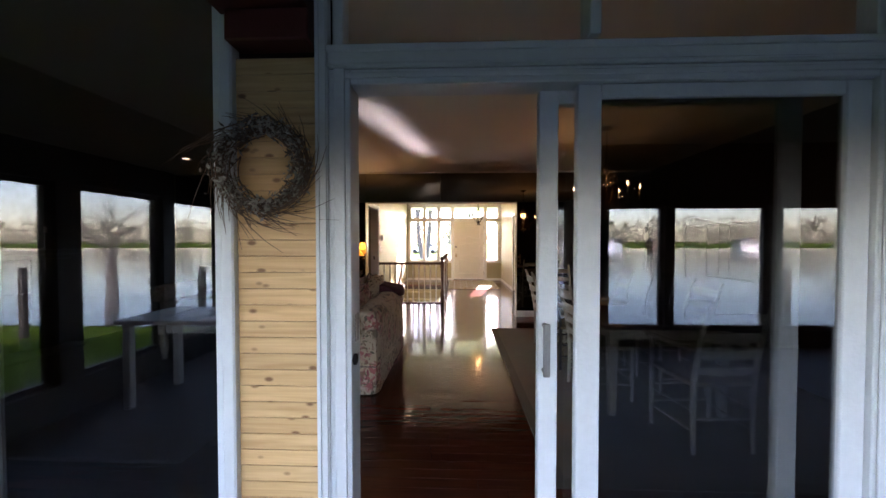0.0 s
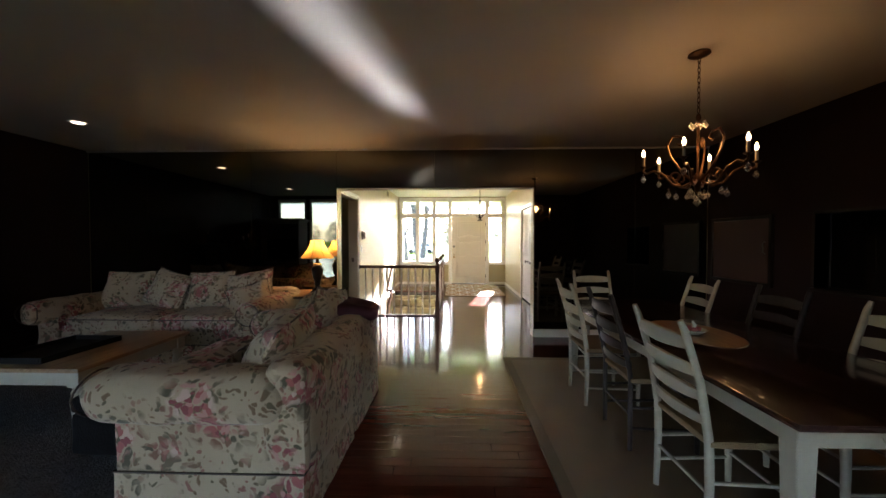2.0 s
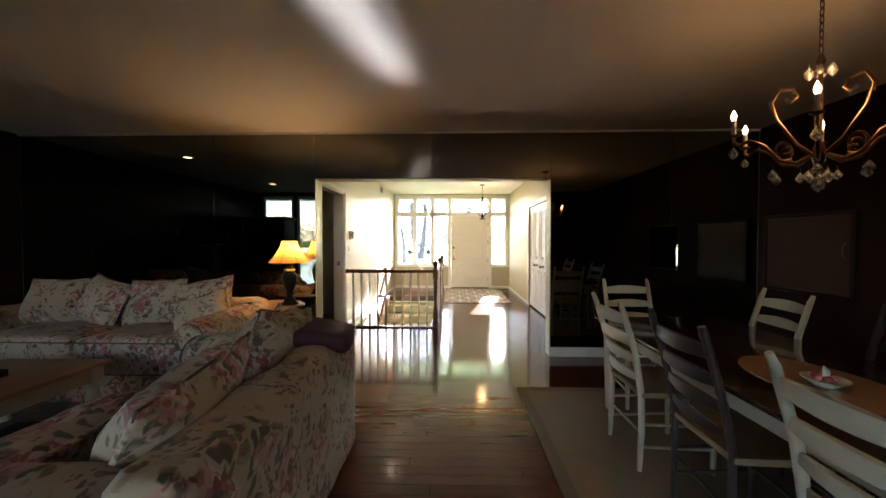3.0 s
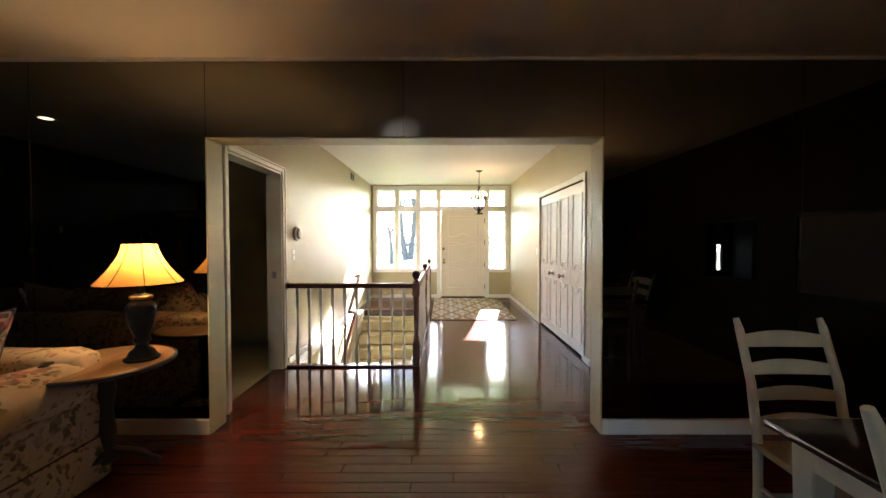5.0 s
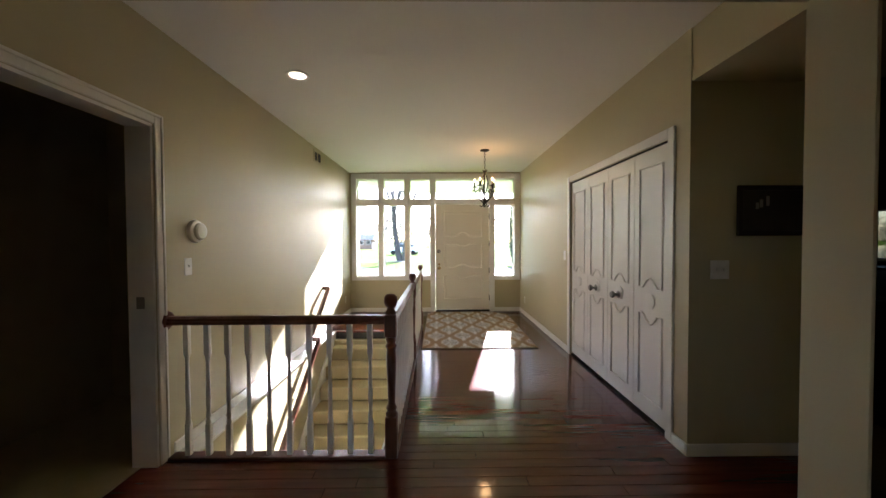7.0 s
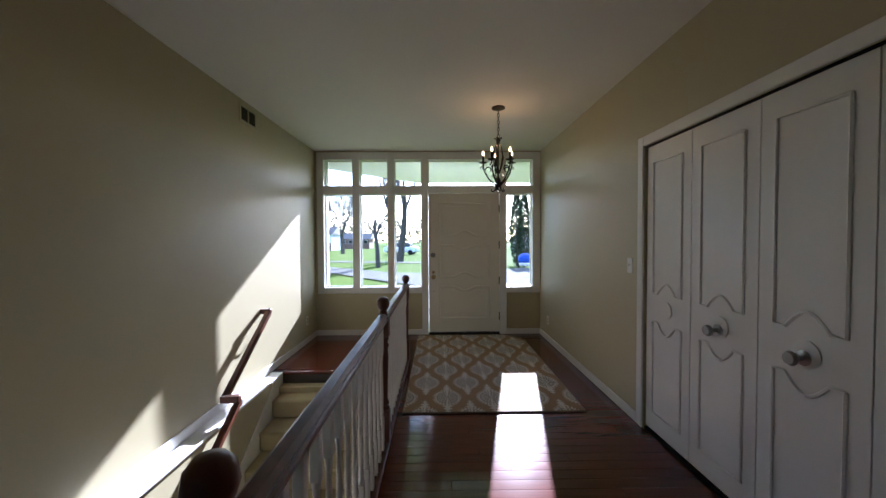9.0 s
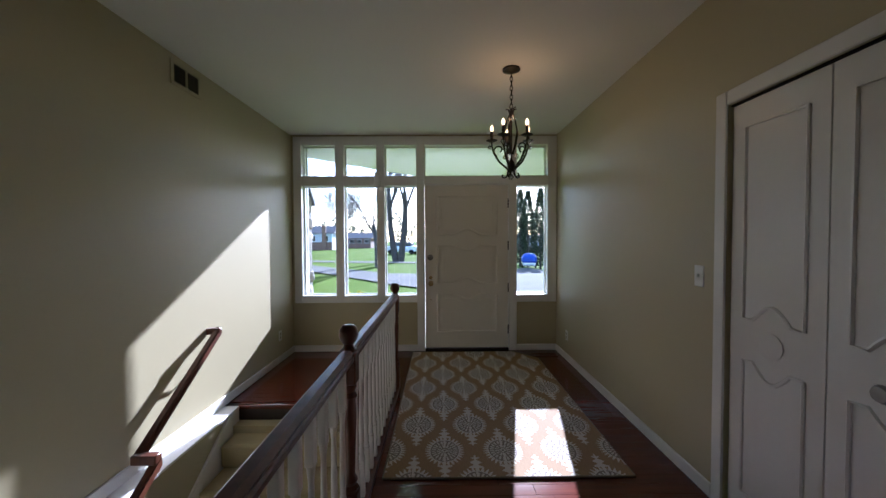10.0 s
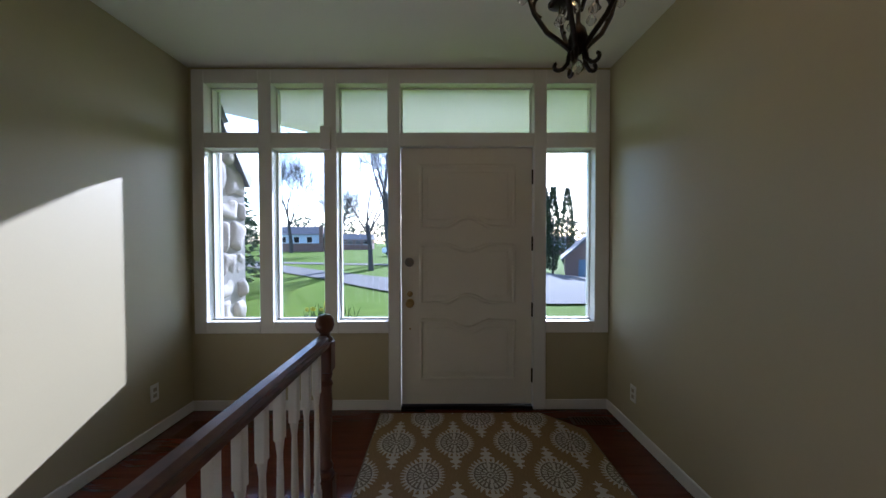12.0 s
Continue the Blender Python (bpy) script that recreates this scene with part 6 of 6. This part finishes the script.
for i in range(2000):
    a = r.uniform(0, 6.283)
    R = r.gauss(0.136, 0.015)
    c = Vector((R * math.cos(a), r.uniform(-0.09, 0.008), R * math.sin(a)))
    u = Vector((r.uniform(-1, 1), r.uniform(-1, 1), r.uniform(-1, 1))).normalized()
    w = u.cross(Vector((r.uniform(-1, 1), r.uniform(-1, 1), r.uniform(-1, 1)))).normalized()
    s = r.uniform(0.005, 0.012)
    b = l1 if r.random() < 0.6 else l2
    b.faces.new([b.verts.new(p) for p in (c - u * s, c + w * s * 0.5, c + u * s * 1.3, c - w * s * 0.5)])
for nm, b, mt in (("twig_ring", tw, TWIGS), ("pale_foliage", l1, SAGE), ("dark_foliage", l2, SAGE2)):
    tagged(part(nm, b, mt, wr, smooth=False), kind="stuff")

# porch table
pt = thing("porch_table", "white painted porch table", "table", (-1.95, -0.25, -0.012))
part("tabletop", boxes((-0.55, 0.55, -0.32, 0.32, 0.70, 0.735), bev=0.006), WHITE, pt)
for sx in (-0.48, 0.48):
    for sy in (-0.26, 0.26):
        part("leg", boxes((sx - 0.03, sx + 0.03, sy - 0.03, sy + 0.03, 0, 0.70), bev=0.004), WHITE, pt)

# ---- entrance hall things ----
def medallion_rug():
    """A tan rug woven with staggered cream medallions."""
    m = bpy.data.materials.new("tan_medallion_weave")
    m.use_nodes = True
    n, l = m.node_tree.nodes, m.node_tree.links
    p = n["Principled BSDF"]
    p.inputs["Roughness"].default_value = 0.9

    def f(op, a, b=0.0, c=0.0):
        k = n.new("ShaderNodeMath")
        k.operation = op
        for s, v in zip(k.inputs, (a, b, c)):
            if isinstance(v, (int, float)):
                s.default_value = v
            else:
                l.new(v, s)
        return k.outputs[0]

    tc, sep = n.new("ShaderNodeTexCoord"), n.new("ShaderNodeSeparateXYZ")
    wob = n.new("ShaderNodeTexNoise")
    wob.inputs["Scale"].default_value = 70.0
    l.new(tc.outputs["Object"], wob.inputs["Vector"])
    l.new(tc.outputs["Object"], sep.inputs[0])
    jit = f("MULTIPLY_ADD", wob.outputs["Fac"], 0.010, -0.005)
    X, Y = f("ADD", sep.outputs[0], jit), f("ADD", sep.outputs[1], jit)
    cream, grey = None, None
    for off in (0.0, 0.5):
        u = f("MULTIPLY", f("SUBTRACT", f("FRACT", f("ADD", f("DIVIDE", X, 0.377), off + 20)), 0.5), 0.377)
        v = f("MULTIPLY", f("SUBTRACT", f("FRACT", f("ADD", f("DIVIDE", Y, 0.66), off + 20)), 0.5), 0.66)
        rr = f("SQRT", f("ADD", f("MULTIPLY", u, u), f("MULTIPLY", f("MULTIPLY", v, v), 0.62)))
        a = f("ARCTAN2", v, u)
        edge = f("MULTIPLY_ADD", f("SINE", f("MULTIPLY", a, 30)), 0.016, 0.112)
        ring = f("MULTIPLY", f("LESS_THAN", rr, edge), f("GREATER_THAN", rr, 0.092))
        outer = f("MULTIPLY", f("MULTIPLY", f("LESS_THAN", rr, 0.083), f("GREATER_THAN", rr, 0.056)), f("GREATER_THAN", f("SINE", f("MULTIPLY", a, 22)), 0.0))
        inner = f("MULTIPLY", f("MULTIPLY", f("LESS_THAN", rr, 0.050), f("GREATER_THAN", rr, 0.024)), f("GREATER_THAN", f("SINE", f("MULTIPLY", a, 12)), 0.0))
        rays = f("MAXIMUM", outer, inner)
        dia = f("ADD", f("ABSOLUTE", u), f("ABSOLUTE", v))
        hub = f("MULTIPLY", f("LESS_THAN", dia, 0.024), f("GREATER_THAN", dia, 0.012))
        av = f("ABSOLUTE", v)
        wid = f("MULTIPLY_ADD", f("SINE", f("MULTIPLY", av, 130)), 0.013, f("MULTIPLY_ADD", av, -0.20, 0.064))
        spike = f("MULTIPLY", f("LESS_THAN", f("ABSOLUTE", u), wid), f("MULTIPLY", f("GREATER_THAN", av, 0.150), f("LESS_THAN", av, 0.255)))
        stem = f("MULTIPLY", f("LESS_THAN", f("ABSOLUTE", u), 0.006), f("MULTIPLY", f("GREATER_THAN", av, 0.03), f("LESS_THAN", av, 0.275)))
        one = f("MAXIMUM", f("MAXIMUM", ring, rays), f("MAXIMUM", f("MAXIMUM", hub, spike), stem))
        field = f("LESS_THAN", rr, 0.095)
        cream = one if cream is None else f("MAXIMUM", cream, one)
        grey = field if grey is None else f("MAXIMUM", grey, field)
    streak = n.new("ShaderNodeTexNoise")
    mp = n.new("ShaderNodeMapping")
    mp.inputs["Scale"].default_value = (60, 4, 1)
    l.new(tc.outputs["Object"], mp.inputs[0])
    l.new(mp.outputs[0], streak.inputs["Vector"])

    def mix(a, b, fac):
        k = n.new("ShaderNodeMix")
        k.data_type = "RGBA"
        for s, v in (("A", a), ("B", b)):
            if isinstance(v, tuple):
                k.inputs[s].default_value = (*v, 1)
            else:
                l.new(v, k.inputs[s])
        l.new(fac, k.inputs["Factor"])
        return k.outputs["Result"]

    base = mix((0.20, 0.120, 0.052), (0.33, 0.215, 0.105), streak.outputs["Fac"])
    c = mix(base, (0.20, 0.160, 0.125), grey)
    c = mix(c, (0.58, 0.53, 0.46), cream)
    l.new(c, p.inputs["Base Color"])
    fine = n.new("ShaderNodeTexNoise")
    fine.inputs["Scale"].default_value = 260.0
    l.new(tc.outputs["Object"], fine.inputs["Vector"])
    hh = f("MULTIPLY_ADD", cream, 0.8, fine.outputs["Fac"])
    b = n.new("ShaderNodeBump")
    b.inputs["Strength"].default_value, b.inputs["Distance"].default_value = 0.4, 0.004
    l.new(hh, b.inputs["Height"])
    l.new(b.outputs[0], p.inputs["Normal"])
    return m


rug = new("entrance_rug", mesh_of(prism([(0.02, 10.30), (1.475, 10.30), (1.475, 12.36), (1.23, 12.61), (0.02, 12.61)], 0.0, 0.012, "z"), "entrance_rug", medallion_rug(), False))
tagged(rug, "tan entrance rug with cream medallions before the door", "rug")
edge = new("binding", mesh_of(tube([(0.02, 10.30, 0.006), (1.475, 10.30, 0.006), (1.475, 12.36, 0.006), (1.23, 12.61, 0.006), (0.02, 12.61, 0.006), (0.02, 10.30, 0.006)], 0.0075, 6, caps=False), "binding", SISAL_EDGE))
edge.parent = rug

# hall pendant
hp = thing("pendant_chandelier", "dark iron hall chandelier with five lit candles", "chandelier", (0.897, 11.0, 0))
part("canopy", turned([(0, CF - 0.001), (0.065, CF - 0.001), (0.066, CF - 0.012), (0.04, CF - 0.022), (0.012, CF - 0.03), (0, CF - 0.03)], 24), IRON, hp)
chain(hp, 0, 0, 2.36, CF - 0.025, IRON)
part("stem", turned([(0, 2.37), (0.010, 2.36), (0.007, 2.33), (0.007, 1.98), (0.022, 1.96), (0.030, 1.93), (0.022, 1.90), (0.008, 1.885), (0, 1.88)], 12), IRON, hp)
for k in range(5):
    a = k * 2 * math.pi / 5 + 0.35
    c, s = math.cos(a), math.sin(a)
    put = lambda pts: [(d * c, d * s, z) for d, z in pts]
    arm = [(0.045, 1.845), (0.03, 1.862), (0.022, 1.90), (0.045, 1.925), (0.09, 1.965), (0.13, 2.03), (0.148, 2.09), (0.148, 2.125)]
    part("arm", tube(put(arm), [0.006, 0.007, 0.008, 0.008, 0.008, 0.007, 0.007, 0.006], 8), IRON, hp)
    part("foot_curl", tube(put(scroll(0.058, 1.862, 0.022, 0.006, 3.6, 7.2, 8)), 0.006, 6), IRON, hp)
    part("scroll", tube(put(scroll(0.092, 2.055, 0.046, 0.014, -1.2, 4.2)), 0.006, 6), IRON, hp)
    lyre = [(0.012, 2.02), (0.04, 2.10), (0.055, 2.18), (0.035, 2.27), (0.012, 2.32), (0.022, 2.355), (0.042, 2.36)]
    part("lyre_scroll", tube(put(lyre), 0.006, 6), IRON, hp)
    candle(hp, 0.148 * c, 0.148 * s, 2.125, 0.07, 0.042, IRON)
    crystal(hp, (0.165 * c, 0.165 * s, 2.10), 0.04)
    crystal(hp, (0.05 * c, 0.05 * s, 2.02), 0.04)
crystal(hp, (0, 0, 1.875), 0.05)
lamp("hall_pendant_light", "POINT", (0.897, 11.0, 2.30), 0.28, (1.0, 0.55, 0.20), 0.05)

# ceiling downlight of the hall
d = thing("downlight", "lit recessed ceiling downlight over the stairs", "ceiling light", (-0.86, 8.67, CF))
part("trim_ring", turned([(0.062, 0.0), (0.065, -0.005), (0.088, -0.008), (0.092, 0.0)], 28), WHITE, d)
part("lens", turned([(0, -0.002), (0.062, -0.002), (0.062, 0.0), (0, 0.0)], 24), DOWNLIGHT, d)

# vent grille
vg = thing("vent_grille", "white wall vent with dark louvres near the ceiling", "vent", (FL, 10.89, 2.53))
part("frame", boxes((0, 0.010, -0.155, -0.125, -0.085, 0.085), (0, 0.010, 0.125, 0.155, -0.085, 0.085), (0, 0.010, -0.125, 0.125, 0.06, 0.085), (0, 0.010, -0.125, 0.125, -0.085, -0.06), (0, 0.010, -0.008, 0.008, -0.06, 0.06), bev=0.002), WALL_CREAM, vg)
part("backing", boxes((0.0005, 0.002, -0.125, 0.125, -0.06, 0.06)), BLACK, vg)
for i in range(7):
    z = -0.05 + i * 0.0165
    for a, b in ((-0.125, -0.008), (0.008, 0.125)):
        part("slat", boxes((0.002, 0.007, a, b, z - 0.002, z + 0.002)), DARK_WOOD, vg)

sd = thing("smoke_detector", "round white wall detector above the light switch", "detector", (FL, 8.33, 1.43))
part("base_ring", facing(turned([(0, 0), (0.078, 0), (0.080, 0.012), (0.074, 0.026), (0.06, 0.03), (0, 0.03)], 28), (0, 0, 0), "x"), WHITE, sd)
part("cap", facing(turned([(0, 0.03), (0.046, 0.03), (0.058, 0.036), (0.058, 0.052), (0.05, 0.060), (0, 0.062)], 28), (0, 0, 0), "x"), WHITE, sd)


def switch(at, axis, gangs, label, outlet=False):
    """A wall plate with a toggle for each gang; axis is the way it faces."""
    s = thing("outlet" if outlet else "light_switch", label, "outlet" if outlet else "light switch", at, turn={"x": 0, "-x": 180, "-y": -90, "y": 90}[axis])
    w = 0.036 + 0.023 * (gangs - 1)
    part("plate", box(bmesh.new(), 0, 0.006, -w, w, -0.058, 0.058, 0.003), WHITE, s)
    for g in range(gangs):
        y = (g - (gangs - 1) / 2) * 0.046
        if outlet:
            for z in (-0.02, 0.02):
                part("socket", boxes((0.006, 0.0075, y - 0.015, y + 0.015, z - 0.013, z + 0.013), bev=0.0005), CREAM_PAINT, s)
        else:
            part("toggle", box(bmesh.new(), 0.006, 0.016, y - 0.005, y + 0.005, -0.004, 0.012, 0.002), WHITE, s)
    return s


switch((FL, 8.26, 1.19), "x", 1, "white single light switch on the yellow wall")
switch((FR, 10.24, 1.17), "-x", 1, "white single light switch beside the closet")
switch((1.98, 8.03, 1.17), "-y", 2, "white double light switch in the passage")
switch((FL, 12.32, 0.30), "x", 1, "white wall outlet above the baseboard", outlet=True)
switch((FR, 12.32, 0.28), "-x", 1, "white wall outlet above the baseboard", outlet=True)

pic = thing("picture", "small dark framed picture on the passage wall", "picture", (2.31, 8.03, 1.535))
part("frame", boxes((-0.23, 0.23, -0.02, 0, 0.125, 0.155), (-0.23, 0.23, -0.02, 0, -0.155, -0.125), (-0.23, -0.20, -0.02, 0, -0.125, 0.125), (0.20, 0.23, -0.02, 0, -0.125, 0.125), bev=0.003), DARK_WOOD, pic)
part("print", boxes((-0.20, 0.20, -0.008, -0.001, -0.125, 0.125)), material("dark_print", (0.045, 0.035, 0.03), 0.3, vary=0.4, scale=9, fine=30, bump=0), pic, "dark print with pale flecks")
for dx, dz, h in ((-0.09, 0.02, 0.05), (-0.05, 0.03, 0.06), (-0.115, 0.01, 0.04)):
    part("pale_fleck", boxes((dx, dx + 0.02, -0.0095, -0.0085, dz, dz + h)), CREAM_PAINT, pic)

fv = thing("floor_vent", "dark floor register beside the door", "vent", (1.58, 12.50, 0))
part("frame", boxes((-0.15, 0.15, -0.06, -0.05, 0, 0.005), (-0.15, 0.15, 0.05, 0.06, 0, 0.005), (-0.15, -0.14, -0.05, 0.05, 0, 0.005), (0.14, 0.15, -0.05, 0.05, 0, 0.005)), BRONZE, fv)
for i in range(12):
    x = -0.13 + i * 0.0236
    part("slat", boxes((x - 0.005, x + 0.005, -0.05, 0.05, 0.0, 0.004)), BRONZE, fv)

# ---- floor boards, last ----
def board_mesh(x0, x1, y0, y1, rnd, bm):
    """A narrow board with eased edges and a slightly crowned, unevenly laid top."""
    e, crown = 0.0012, rnd.uniform(0.00006, 0.00015)
    tilt = rnd.gauss(0, 0.000035)
    lo = [bm.verts.new(p) for p in ((x0, y0, -0.009), (x1, y0, -0.009), (x1, y1, -0.009), (x0, y1, -0.009))]
    ym, h = (y0 + y1) / 2, (y1 - y0) / 2 - e
    west, east = [], []
    for f in (-1.0, -0.6, 0.0, 0.6, 1.0):
        z = -0.001 - crown * f * f + tilt * f
        west.append(bm.verts.new((x0 + e, ym + h * f, z)))
        east.append(bm.verts.new((x1 - e, ym + h * f, z)))
    for i in range(4):
        bm.faces.new((west[i], east[i], east[i + 1], west[i + 1]))
    bm.faces.new((lo[0], lo[1], east[0], west[0]))
    bm.faces.new((lo[1], lo[2], *reversed(east)))
    bm.faces.new((lo[2], lo[3], west[4], east[4]))
    bm.faces.new((lo[3], lo[0], *west))


rnd = random.Random(5)
rest = bmesh.new()
made = 0
W = 0.0826
row = 0
y = 1.575
while y < 12.69:
    y1 = min(y + W, 12.70)
    if y < 6.70:
        spans = [(XL, XR)]
    elif y < 8.02:
        spans = [(-1.56, 5.1)]
    elif y < 11.25:
        spans = [(-0.13, 1.79)]
    else:
        spans = [(-1.46, 1.79)]
    for a, b in spans:
        x = a
        first = rnd.uniform(0.3, 1.5)
        while x < b - 0.01:
            n = min(b, x + first)
            if b - n < 0.25:
                n = b
            first = rnd.uniform(0.8, 1.9)
            near = made < 300 and n > -0.7 and x < 1.2 and 2.6 < y < 10.3
            if near:
                bm = bmesh.new()
                board_mesh(x, n, y, y1, rnd, bm)
                me = bpy.data.meshes.new("board")
                bm.to_mesh(me)
                bm.free()
                me.materials.append(FLOOR_WOOD)
                o = new("board", me)
                o.parent = floor
                made += 1
            else:
                board_mesh(x, n, y, y1, rnd, rest)
            x = n
    y = y1
me = bpy.data.meshes.new("boards")
rest.to_mesh(me)
rest.free()
me.materials.append(FLOOR_WOOD)
o = new("boards", me)
o.parent = floor
o["kind"] = "stuff"
